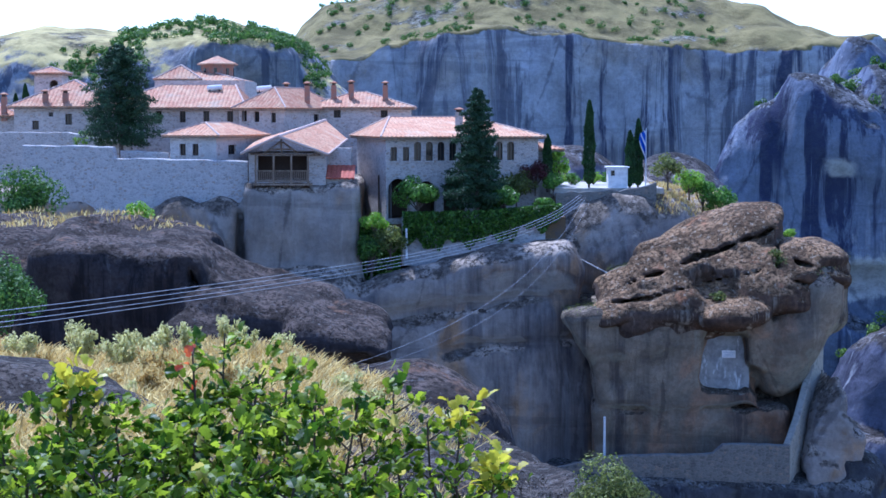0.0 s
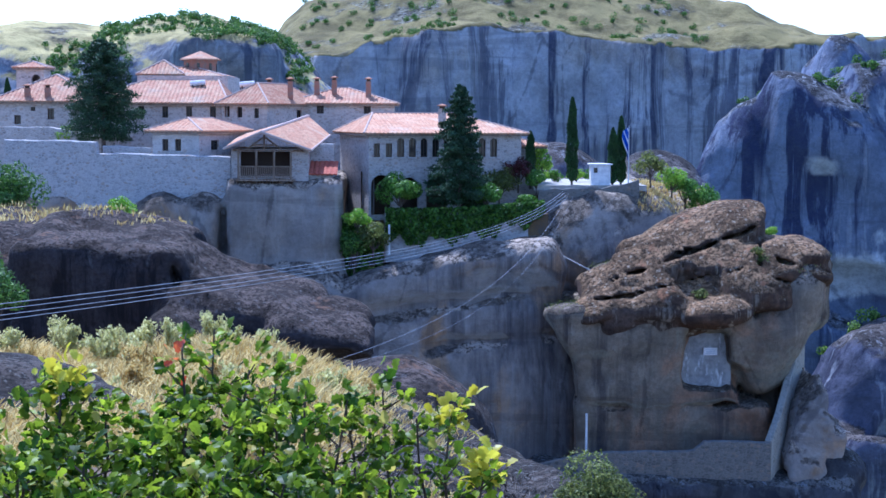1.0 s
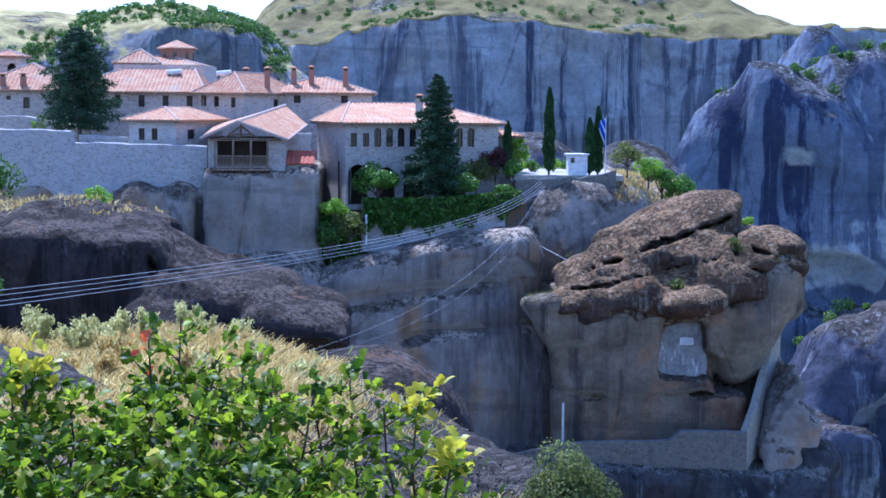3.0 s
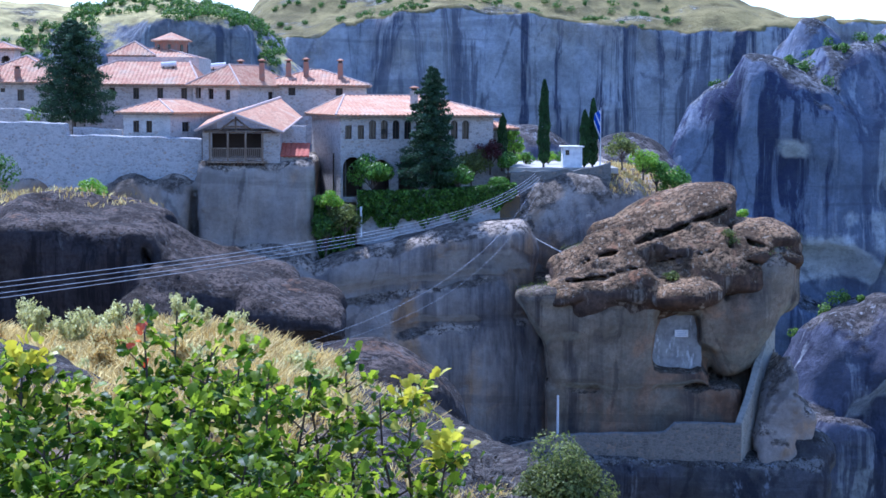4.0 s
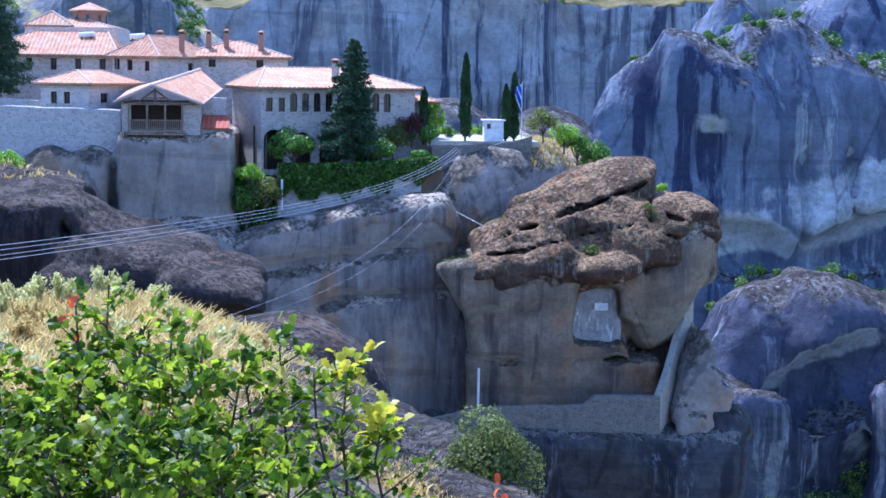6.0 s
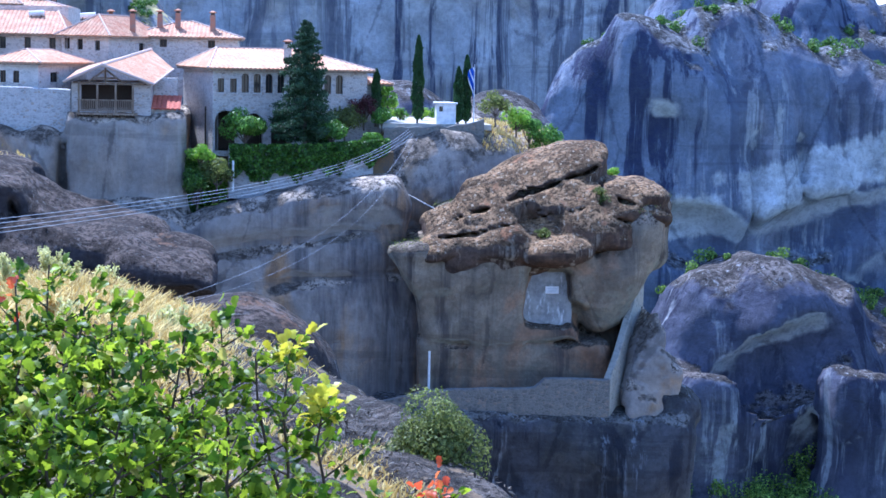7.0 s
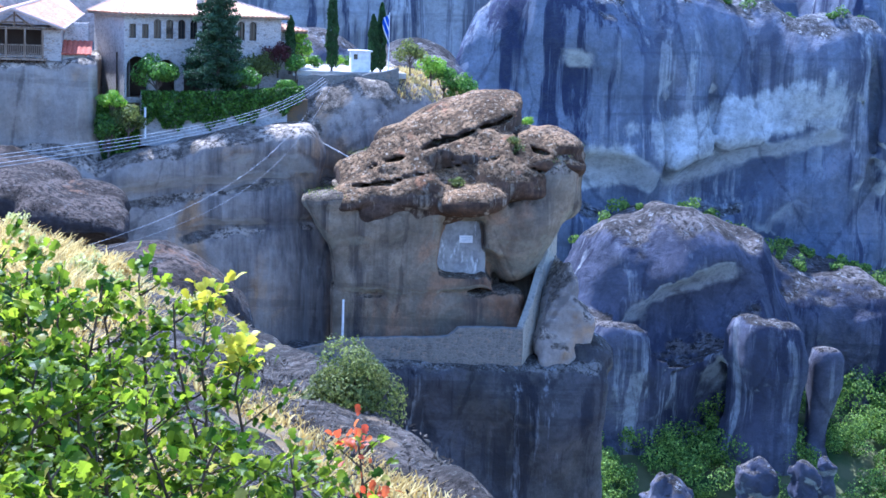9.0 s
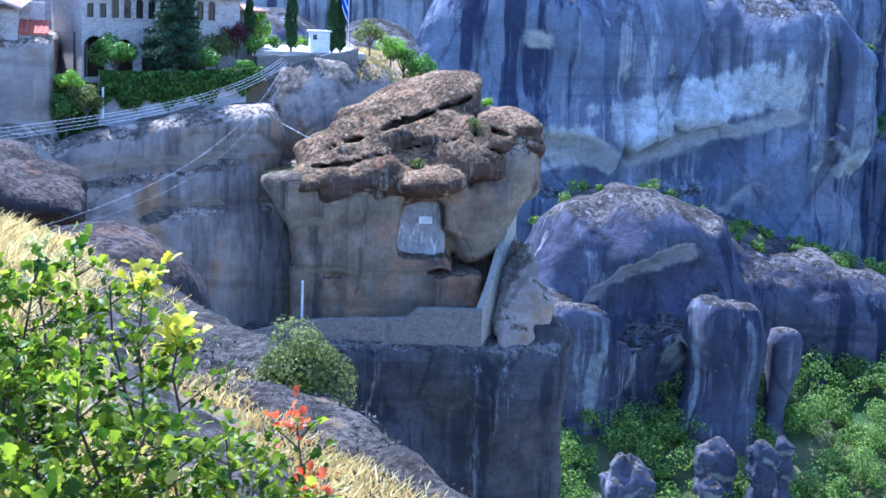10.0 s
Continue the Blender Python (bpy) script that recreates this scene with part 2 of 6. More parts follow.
def surface(xs, ys, zs, field):
    """The zero surface of a field sampled on a grid: vertices and quads."""
    nx, ny, nz = len(xs), len(ys), len(zs)
    gx, gy, gz = np.meshgrid(xs, ys, zs, indexing="ij")
    v = field(np.stack([gx.ravel(), gy.ravel(), gz.ravel()], 1)).reshape(nx, ny, nz)
    s = v < 0
    cs = [s[a:nx - 1 + a, b:ny - 1 + b, c:nz - 1 + c] for a in (0, 1) for b in (0, 1) for c in (0, 1)]
    n = sum(c.astype(np.int8) for c in cs)
    act = np.argwhere((n > 0) & (n < 8))
    idx = -np.ones((nx - 1, ny - 1, nz - 1), int)
    idx[tuple(act.T)] = np.arange(len(act))
    acc, cnt = np.zeros((len(act), 3)), np.zeros(len(act))
    cor = [(a, b, c) for a in (0, 1) for b in (0, 1) for c in (0, 1)]
    for p in cor:
        for q in cor:
            if sum(abs(i - j) for i, j in zip(p, q)) == 1 and p < q:
                ia, ib = act + p, act + q
                va, vb = v[tuple(ia.T)], v[tuple(ib.T)]
                w = (va < 0) != (vb < 0)
                t = np.where(w, va / np.where(w, va - vb, 1), 0)
                pa = np.stack([xs[ia[:, 0]], ys[ia[:, 1]], zs[ia[:, 2]]], 1)
                pb = np.stack([xs[ib[:, 0]], ys[ib[:, 1]], zs[ib[:, 2]]], 1)
                acc[w] += (pa + (pb - pa) * t[:, None])[w]
                cnt[w] += 1
    vert = acc / np.maximum(cnt, 1)[:, None]
    quads = []
    for ax in range(3):
        o1, o2 = [(1, 2), (2, 0), (0, 1)][ax]
        lo = [slice(1, -1)] * 3
        lo[ax] = slice(0, -1)
        hi = list(lo)
        hi[ax] = slice(1, None)
        a, b = s[tuple(lo)], s[tuple(hi)]
        for flip in (False, True):
            e = np.argwhere((a & ~b) if not flip else (~a & b))
            off = np.ones(3, int)
            off[ax] = 0
            e = e + off
            d1, d2 = np.eye(3, dtype=int)[o1], np.eye(3, dtype=int)[o2]
            ring = [idx[tuple((e - d1 - d2).T)], idx[tuple((e - d2).T)], idx[tuple(e.T)], idx[tuple((e - d1).T)]]
            quads.append(np.stack(ring if not flip else ring[::-1], 1))
    return vert, np.concatenate(quads)


def fill(name, verts, faces, material, smooth=True):
    me = bpy.data.meshes.new(name)
    verts = np.asarray(verts, np.float32)
    faces = np.asarray(faces, np.int32)
    k = faces.shape[1]
    me.vertices.add(len(verts))
    me.vertices.foreach_set("co", verts.ravel())
    me.loops.add(faces.size)
    me.loops.foreach_set("vertex_index", faces.ravel())
    me.polygons.add(len(faces))
    me.polygons.foreach_set("loop_start", np.arange(0, faces.size, k, dtype=np.int32))
    me.polygons.foreach_set("use_smooth", np.full(len(faces), smooth))
    me.update(calc_edges=True)
    me.validate()
    me.materials.append(material)
    return me


def stone(name, box, step, field, material, label, category="rock", kind="", rough=0.6, grain=3.0, flute=1.0, zs=None, seed=0, grow=1.0):
    """A rock grown from a field, its skin roughened with noise; flute < 1 draws the noise out upright."""
    (x0, x1), (y0, y1), (z0, z1) = box
    xs, ys = np.arange(x0, x1, step), np.arange(y0, y1, step)
    zs = np.arange(z0, z1, step) if zs is None else zs

    def rough_field(p):
        d = field(p)
        near = np.abs(d) < 3 * rough + 3 * step
        q = p[near] / grain
        n = vnoise(q * (1, 1, flute), seed) * 2 * rough
        n += vnoise(q * 2.1 * np.array((1, 1, flute)) + 7, seed + 1) * rough
        n += vnoise(q * 4.7 + 3, seed + 2) * 0.62 * rough
        n += vnoise(q * 9.7 + 5, seed + 3) * 0.36 * rough
        # a shallow set of bedding ledges
        n += 0.5 * rough * np.sin(p[near][:, 2] * (2.6 / grain) + 5 * vnoise(q * 0.4, seed + 4))
        d[near] += n
        return d

    v, f = surface(xs, ys, zs, rough_field)
    v = v * grow
    ob = new(name, fill(name, v, f, material))
    return tagged(ob, label, category, kind=kind)


def part(name, bm, material, parent, label=""):
    """Links a bmesh as one mesh object under a thing or a part."""
    me = bpy.data.meshes.new(name)
    bm.to_mesh(me)
    bm.free()
    me.materials.append(material)
    ob = new(name, me)
    ob.parent = parent
    if label:
        ob["label"] = label
    return ob


def thing(name, m, label, category, group="", kind=""):
    ob = new(name)
    ob.matrix_basis = m
    return tagged(ob, label, category, group, kind)


def box(bm, x0, x1, y0, y1, z0, z1):
    v = [bm.verts.new((x, y, z)) for x in (x0, x1) for y in (y0, y1) for z in (z0, z1)]
    for f in ((0, 1, 3, 2), (4, 6, 7, 5), (0, 4, 5, 1), (2, 3, 7, 6), (0, 2, 6, 4), (1, 5, 7, 3)):
        bm.faces.new([v[i] for i in f])


def rod(bm, a, b, r0, r1=None, n=6):
    a, b = Vector(a), Vector(b)
    r1 = r0 if r1 is None else r1
    q = (b - a).to_track_quat("Z", "Y")
    rings = []
    for c, r in ((a, r0), (b, r1)):
        rings.append([bm.verts.new(c + q @ Vector((r * math.cos(6.2832 * i / n), r * math.sin(6.2832 * i / n), 0))) for i in range(n)])
    for i in range(n):
        bm.faces.new((rings[0][i], rings[0][(i + 1) % n], rings[1][(i + 1) % n], rings[1][i]))
    bm.faces.new(rings[0][::-1])
    bm.faces.new(rings[1])


# ---- the ground: the camera's hill, the valley, the far land, in one sheet ----
def smooth(x):
    x = np.clip(x, 0, 1)
    return x * x * (3 - 2 * x)


def hill_edge(y):
    return np.interp(y, [0, 11.2, 15.2, 18, 20.6, 24.6, 32.7, 40], [3.9, 2.18, 1.65, 1.33, 0.82, -0.2, -1.8, -4.9])


def ground_z(x, y):
    p = np.stack([np.ravel(x), np.ravel(y), np.zeros(np.size(x))], 1)
    bumps = (vnoise(p / 1.7, 1) * 0.22 + vnoise(p / 0.6 + 9, 2) * 0.07).reshape(np.shape(x))
    e = x - hill_edge(y)
    shelf = -1.75 - 0.06 * y - 1.2 * smooth((e + 4.5) / 4.5) + bumps - 0.72 * smooth((-e - 1.6) / 3.0) * smooth((y - 11) / 12)
    back = smooth((y - 29 + 0.25 * (x + 8)) / 16)
    near = shelf - 7.0 * back - 0.9 * np.maximum(e, 0) - 70 * smooth(e / 60) - 70 * smooth((y - 60) / 70) * smooth((x + 50) / 40)
    far = -140 + 32 * smooth((y - 350) / 110) + 10 * (vnoise(p / 90, 3) + 0.6 * vnoise(p / 33, 4)).reshape(np.shape(x))
    far = far + 130 * smooth((y - 700) / 1800) * smooth((np.abs(x - 150) - 100) / 900)
    t = smooth((np.hypot(x, np.maximum(y - 60, 0) * 0.8) - 55) / 90)
    return near * (1 - t) + far * t


def stretch(lo, hi, near, step, far):
    """Grid lines, close together between near[0] and near[1], wider outwards."""
    a = list(np.arange(near[0], near[1], step))
    s = step
    while a[-1] < hi:
        s = min(s * 1.12, far)
        a.append(a[-1] + s)
    s = step
    while a[0] > lo:
        s = min(s * 1.12, far)
        a.insert(0, a[0] - s)
    return np.array(a)


gx, gy = stretch(-2500, 2500, (-11, 5), 0.14, 120), stretch(-1500, 4000, (3, 40), 0.2, 120)
GX, GY = np.meshgrid(gx, gy, indexing="ij")
GV = np.stack([GX.ravel(), GY.ravel(), ground_z(GX, GY).ravel()], 1)
ii = np.arange(len(gx) * len(gy)).reshape(len(gx), len(gy))
GF = np.stack([ii[:-1, :-1].ravel(), ii[1:, :-1].ravel(), ii[1:, 1:].ravel(), ii[:-1, 1:].ravel()], 1)
mg = Mat("dry_hill_ground", 0.95, 0.15)
c = mg.mix(mg.ramp(mg.noise(0.35, 5, 0.6), 0.44, 0.6), (0.21, 0.145, 0.065), (0.15, 0.105, 0.06))
c = mg.mix(mg.ramp(mg.noise(0.9, 6, 0.65), 0.5, 0.6), c, (0.12, 0.10, 0.08))
c = mg.mix(mg.ramp(mg.noise(0.5, 4, 0.6, mg.scaled(1, 1, 1, (0, 0, 40))), 0.6, 0.68, 0, 0.8), c, (0.22, 0.10, 0.05))
c = mg.mix(mg.ramp(mg.noise(9, 6, 0.7), 0.4, 0.65, 0, 0.6), c, (0.10, 0.09, 0.075))
sp = mg.node("ShaderNodeSeparateXYZ")
mg.link(mg.co, sp.inputs[0])
c = mg.mix(mg.ramp(sp.outputs["Y"], 150, 260), c, mg.mix(mg.ramp(mg.noise(0.05, 6, 0.6), 0.4, 0.62), (0.035, 0.07, 0.02), (0.12, 0.12, 0.055)))
M_GROUND = mg.done(c, mg.noise(5, 8, 0.7), 0.08, 0.7)
ground = tagged(new("ground", fill("ground", GV, GF, M_GROUND)), "dry grassy hillside falling away into a wooded valley", "ground", kind="structure")

# ---- the monastery's rock ----
def rock_field(p):
    body = [
        wedge(p, ((-6.1, -13.2), (-5.0, -11.9), (0.3, -10.6), (6.0, -9.4), (9.3, -8.6), (10.5, -10.6), (9.9, -14.5), (11.4, -20), (11.9, -158), (-5.0, -158), (-5.3, -17.5)), 119.2, 145, 1.5, 0.10),
        egg(p, (4.9, 120.5, -10.3), (4.6, 1.8, 0.62), 0, 14, 10),              # lip along the top of the garden rock
        egg(p, (-1.8, 120.9, -11.6), (3.6, 1.9, 0.6), 0, 13, 8),
        egg(p, (7.7, 120.2, -10.6), (2.0, 2.2, 1.7), 0, 24),
        egg(p, (5.6, 120.0, -14.6), (3.6, 1.5, 2.4)),
        egg(p, (1.6, 119.9, -21.5), (5.0, 1.4, 3.4)),
        wedge(p, ((-15.0, -4.9), (-6.4, -4.9), (-6.2, -10.5), (-5.9, -158), (-14.4, -158), (-14.8, -11)), 122.5, 143, 0.9, 0.06),   # under the balcony
        egg(p, (-9.4, 121.6, -13.6), (4.6, 2.6, 2.4), 0, -14),
        egg(p, (-13.0, 122.0, -15.5), (3.0, 2.4, 3.4)),
        egg(p, (-12.6, 123.0, -8.2), (2.2, 1.2, 3.0), 0, 6),
        egg(p, (-8.4, 123.2, -9.4), (1.9, 1.5, 3.2), 0, -10),
        slab(p, (-18.6, 135, -85), (4.2, 10.9, 78.6), 1.2),
        egg(p, (-17.0, 124.4, -9.6), (2.2, 2.6, 3.6), 0, -10),
        egg(p, (-20.3, 124.4, -9.2), (2.7, 2.8, 3.2), 0, -16),
        egg(p, (-24.0, 124.2, -9.0), (2.6, 2.6, 2.4)),
        slab(p, (-30, 138, -85), (9, 12.8, 79.6), 1.5),
        slab(p, (-8, 150, -85), (30, 17, 79.0), 3.0),
        slab(p, (13.0, 134, -85), (4.4, 8.2, 79.4), 2.6),                      # under the court
        egg(p, (11.0, 126.5, -12), (3.4, 3.6, 6.2)),
        egg(p, (13.6, 126.9, -10.6), (5.2, 4.6, 5.2)),
        egg(p, (17.0, 128.6, -9.2), (3.2, 4.6, 3.6)),
        egg(p, (20.0, 137, -10.2), (7.5, 7.5, 4.7), 0, -12),
    ]
    d = join(body, 0.55)
    d = carve(d, slab(p, (-15.3, 122.5, -10), (0.35, 2.2, 6), 0.2, 0, -3), 0.3)
    # undercut bedding joints in the garden rock
    d = carve(d, slab(p, (2.2, 118.7, -13.4), (7.0, 0.6, 0.14), 0.12, 0, 8), 0.3)
    wave = p + np.stack([0 * p[:, 0], 0 * p[:, 0], 0.9 * vnoise(p / 2.6, 2)], 1)
    d = carve(d, slab(wave, (5.0, 118.7, -16.3), (5.0, 0.45, 0.10), 0.08, 0, 4), 0.35)
    return carve(d, slab(wave, (6.0, 118.4, -21.0), (4.4, 0.6, 0.14), 0.1, 0, -4), 0.4)


def pier_field(p):
    low = [
        slab(p, (17.2, 120.3, -22.1), (6.6, 7.1, 2.1), 0.4),
        slab(p, (23.0, 120.0, -19.0), (3.2, 3.2, 4.5), 0.8),
    ]
    face = [
        wedge(p, ((8.4, -13.5), (10.3, -16.9), (11.0, -19.9), (18.0, -20.3), (21.8, -19.8), (22.9, -16.0), (22.6, -13.3), (12.0, -13.0)), 113.0, 125, 0.6),
        egg(p, (10.4, 114.8, -13.7), (2.1, 2.2, 0.7), 0, 5),
        egg(p, (24.2, 115.6, -15.2), (2.35, 3.0, 4.3), 0, -17),
        egg(p, (26.0, 117.2, -12.6), (2.3, 4.2, 3.6), 0, -14),
        slab(p, (26.3, 121.2, -12.2), (2.7, 5.2, 2.9), 1.2, 0, -4),
    ]
    core = slab(p, (18.6, 122.4, -11.6), (6.6, 5.0, 2.1), 1.2, 0, 12)
    d = join([join(low, 0.5), join(face, 0.35)], 0.1)
    d = join([d, core], 0.3)
    d = carve(d, slab(p, (19.5, 112.6, -16.6), (1.6, 1.9, 2.1), 0.7, 0, -2), 0.35)
    d = carve(d, egg(p, (21.95, 113.0, -18.5), (0.55, 2.0, 1.5), 0, 22), 0.3)
    d = carve(d, slab(p, (16.2, 112.6, -20.15), (6.4, 0.9, 0.06), 0.05, 0, 1), 0.12)     # joint under the face
    # weathering hollows
    d = carve(d, egg(p, (12.0, 112.2, -17.6), (1.0, 0.9, 2.2), 0, -8), 0.4)
    d = carve(d, egg(p, (25.3, 112.4, -16.6), (0.4, 0.9, 0.8)), 0.3)
    return d


def stair_field(p):
    masses = [
        wedge(p, ((24.7, -27), (24.9, -22.4), (25.8, -20.3), (26.6, -18.8), (27.3, -17.9), (27.8, -18.8), (27.7, -20.4), (28.6, -21.4), (29.1, -27)), 112.2, 122, 0.35, 0.25),
        egg(p, (27.9, 113.6, -22.7), (1.3, 1.8, 1.3)),
        egg(p, (26.9, 113.6, -19.9), (0.9, 1.4, 1.3)),
        egg(p, (26.0, 112.4, -23.6), (1.4, 1.6, 1.2)),
    ]
    d = join(masses, 0.35)
    return carve(d, slab(p, (26.6, 112.0, -21.2), (2.6, 0.9, 0.08), 0.06, 0, 10), 0.3)


def crust_field(p):
    tops = [
        slab(p, (18.9, 116.9, -11.35), (4.6, 4.6, 1.2), 1.0, 0, 17, 41),
        slab(p, (14.3, 115.5, -12.45), (3.3, 3.2, 1.0), 0.8, 0, 24, 38),
        egg(p, (11.6, 114.0, -13.3), (1.7, 2.0, 0.7), 0, 26, 20),
        egg(p, (16.4, 113.6, -13.0), (4.2, 1.4, 0.65), 0, 2, 30),
        egg(p, (23.2, 115.6, -11.3), (3.0, 3.4, 1.8), 0, -6, 34),
    ]
    ridge = [
        egg(p, (19.8, 119.2, -8.5), (5.2, 3.4, 1.35), 0, 22, 22),
        egg(p, (22.4, 119.6, -7.75), (2.2, 3.0, 1.25), 0, 0, 14),
    ]
    steps = [
        slab(p, (16.0, 116.5, -10.5), (2.7, 1.9, 0.85), 0.6, 0, 19, 38),
        slab(p, (20.6, 116.3, -10.0), (1.9, 1.9, 0.9), 0.6, 0, 12, 40),
    ]
    sides = [
        egg(p, (25.2, 118.6, -11.0), (3.5, 4.9, 2.4), 0, -10),
        egg(p, (26.9, 118.4, -9.7), (2.1, 4.2, 1.0), 0, -6),
        egg(p, (27.1, 117.8, -11.0), (1.9, 4.0, 0.95), 0, -10),
        egg(p, (26.3, 116.6, -12.2), (1.6, 3.4, 0.9), 0, -18),
        egg(p, (24.4, 114.8, -12.4), (1.6, 2.2, 0.9), 0, -12, 20),
    ]
    d = join([join(tops, 0.6), join(sides, 0.55)], 0.5)
    d = join([d, join(steps, 0.08)], 0.25)
    d = join([d, join(ridge, 0.5)], 0.10)
    # open bedding joints between the layers, and a few upright cracks
    for c, h, tilt, lean in (((18.2, 116.7, -9.75), (5.6, 1.5, 0.13), 21, -4), ((16.8, 114.7, -11.75), (5.4, 1.3, 0.09), 13, -4), ((21.8, 115.4, -11.5), (3.4, 1.3, 0.10), -12, -4),
                             ((27.0, 114.8, -10.6), (2.6, 1.6, 0.10), -14, -6), ((26.4, 114.2, -11.9), (2.4, 1.4, 0.09), -20, -6), ((17.9, 115.6, -10.6), (0.07, 1.2, 1.3), 12, 0), ((23.4, 116.0, -9.4), (0.10, 1.8, 1.6), -20, 0)):
        wave = p + 0.5 * np.stack([vnoise(p / 1.9 + 3, 1), vnoise(p / 1.9, 2), 0.7 * vnoise(p / 1.6 + 8, 3)], 1)
        d = carve(d, slab(wave, c, h, 0.05, 0, tilt, lean), 0.12)
    return join([d, egg(p, (20.1, 113.1, -13.45), (2.55, 2.7, 1.1), 0, 6)], 0.08)


deep = np.concatenate([np.arange(-158, -46, 4.0), np.arange(-46, -1, 0.42)])
monastery_rock = stone("monastery_rock", ((-42, 26), (117, 170), (0, 0)), 0.46, rock_field, M_ROCK,
                       "grey-blue conglomerate rock pillar streaked with ochre and black stains", "rock", "structure", 0.42, 3.8, 0.35, deep)
deep = np.concatenate([np.arange(-158, -44, 4.0), np.arange(-44, -4, 0.24)])
head_rock = stone("overhanging_rock", ((4, 33), (107.5, 136), (0, 0)), 0.26, pier_field, M_HEAD,
                  "overhanging boulder with brown lichened layered top and stained face", "rock", "structure", 0.24, 2.6, 0.35, deep, 2)

stone("stair_rock", ((23, 31), (109.5, 124), (-27.5, -16)), 0.2, stair_field, M_ROCK,
      "rugged pale grey rocks below the climbing stair", "rock", "structure", 0.34, 1.6, 0.8, None, 4)
stone("layered_cap", ((8, 31), (108, 128), (-16, -5)), 0.2, crust_field, M_CRUST,
      "dark brown lichen-crusted layers capping the overhanging boulder", "rock", "structure", 0.13, 1.5, 1.0, None, 3)
stone("rock_pedestal", ((4, 33), (107.5, 136), (0, 0)), 0.34,
      lambda p: join([slab(p, (18.2, 121.6, -90), (11.2, 12.0, 65.7), 1.2), egg(p, (28.4, 113.2, -24.2), (2.0, 2.8, 1.6)), egg(p, (22, 112.5, -27), (6, 3.2, 3.4)), egg(p, (12, 112.6, -30), (5, 3.0, 6)), egg(p, (25.0, 110.6, -32), (2.6, 1.7, 7)), egg(p, (17.5, 110.2, -35), (2.2, 1.5, 7)), egg(p, (10.5, 110.4, -36), (2.6, 1.6, 8))], 0.5),
      M_STAIN, "black-streaked rock pedestal below the ledge path", "rock", "structure", 0.45, 3.4, 0.35, np.concatenate([np.arange(-158, -46, 4.0), np.arange(-46, -20, 0.34)]), 3)


def dark_field(p):
    d = join([
        slab(p, (-18.2, 94.6, -9.9), (4.7, 5.0, 3.3), 1.3, 0, -7, 8),
        egg(p, (-24.2, 95.5, -10.0), (4.6, 6.0, 3.5), 0, 6),
        slab(p, (-10.4, 92.9, -11.3), (4.6, 4.4, 2.2), 1.2, 0, -16, 12),
        slab(p, (-5.7, 90.2, -11.75), (2.7, 3.2, 0.95), 0.8, 0, -15, 16),
        egg(p, (-7.6, 90.6, -10.9), (2.6, 2.4, 1.0), 0, -18, 10),
        egg(p, (-28, 103, -10.6), (13, 12, 4.6)),
        egg(p, (-12, 96, -16), (9, 8, 4)),
        egg(p, (-13.2, 88.3, -12.0), (2.1, 2.3, 1.35), 0, -8),
        egg(p, (-9.9, 86.6, -12.7), (1.6, 1.6, 0.9), 0, -12),
    ], 0.35)
    d = carve(d, egg(p, (-4.6, 86.9, -13.3), (3.4, 2.6, 1.0), 0, -6), 0.3)
    return carve(d, slab(p, (-13.9, 90.0, -8.4), (0.12, 2.2, 0.9), 0.1, 0, 18), 0.3)


dark_rock = stone("dark_rock", ((-46, 0), (76, 116), (-24, -4)), 0.3, dark_field, M_DARK, "dark lichen-covered rock hump with dry grass behind", "rock", "structure", 0.36, 2.2, 0.8, None, 1)
stone("grey_boulder", ((-7.5, -1.4), (15, 22), (-5, -1.5)), 0.07, lambda p: join([egg(p, (-5.1, 18.6, -3.2), (1.5, 1.2, 0.52), 0, -6), egg(p, (-3.7, 17.6, -3.42), (1.15, 1.2, 0.42), 0, -12), egg(p, (-2.8, 16.5, -3.62), (0.9, 1.0, 0.34), 0, -16)], 0.15),
      M_NEAR, "weathered grey boulder lying in dry grass", "rock", "", 0.06, 0.6, 1.0, None, 3)
stone("grey_boulder", ((-5, 4), (40, 54), (-16, -5)), 0.14, lambda p: join([egg(p, (-0.7, 46.5, -9.0), (2.7, 3.4, 2.1), 0, -12), egg(p, (0.8, 46.5, -10.9), (1.5, 3.2, 2.6)), egg(p, (-1, 47, -12), (3, 4, 3))], 0.5),
      M_DARK, "rounded dark grey boulder below the grassy slope", "rock", "", 0.12, 1.1, 1.0, None, 4)

stone("rock_mound", ((2, 46), (212, 262), (-45, 6)), 0.75,
      lambda p: join([egg(p, (17, 235, -11.6), (11, 12, 7.6), 0, -4), egg(p, (33, 240, -11.4), (8, 10, 6.6)), egg(p, (7, 238, -12), (8, 10, 8)), slab(p, (22, 240, -40), (19, 18, 32), 6)], 1.5),
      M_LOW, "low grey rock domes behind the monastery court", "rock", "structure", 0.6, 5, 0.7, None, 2)


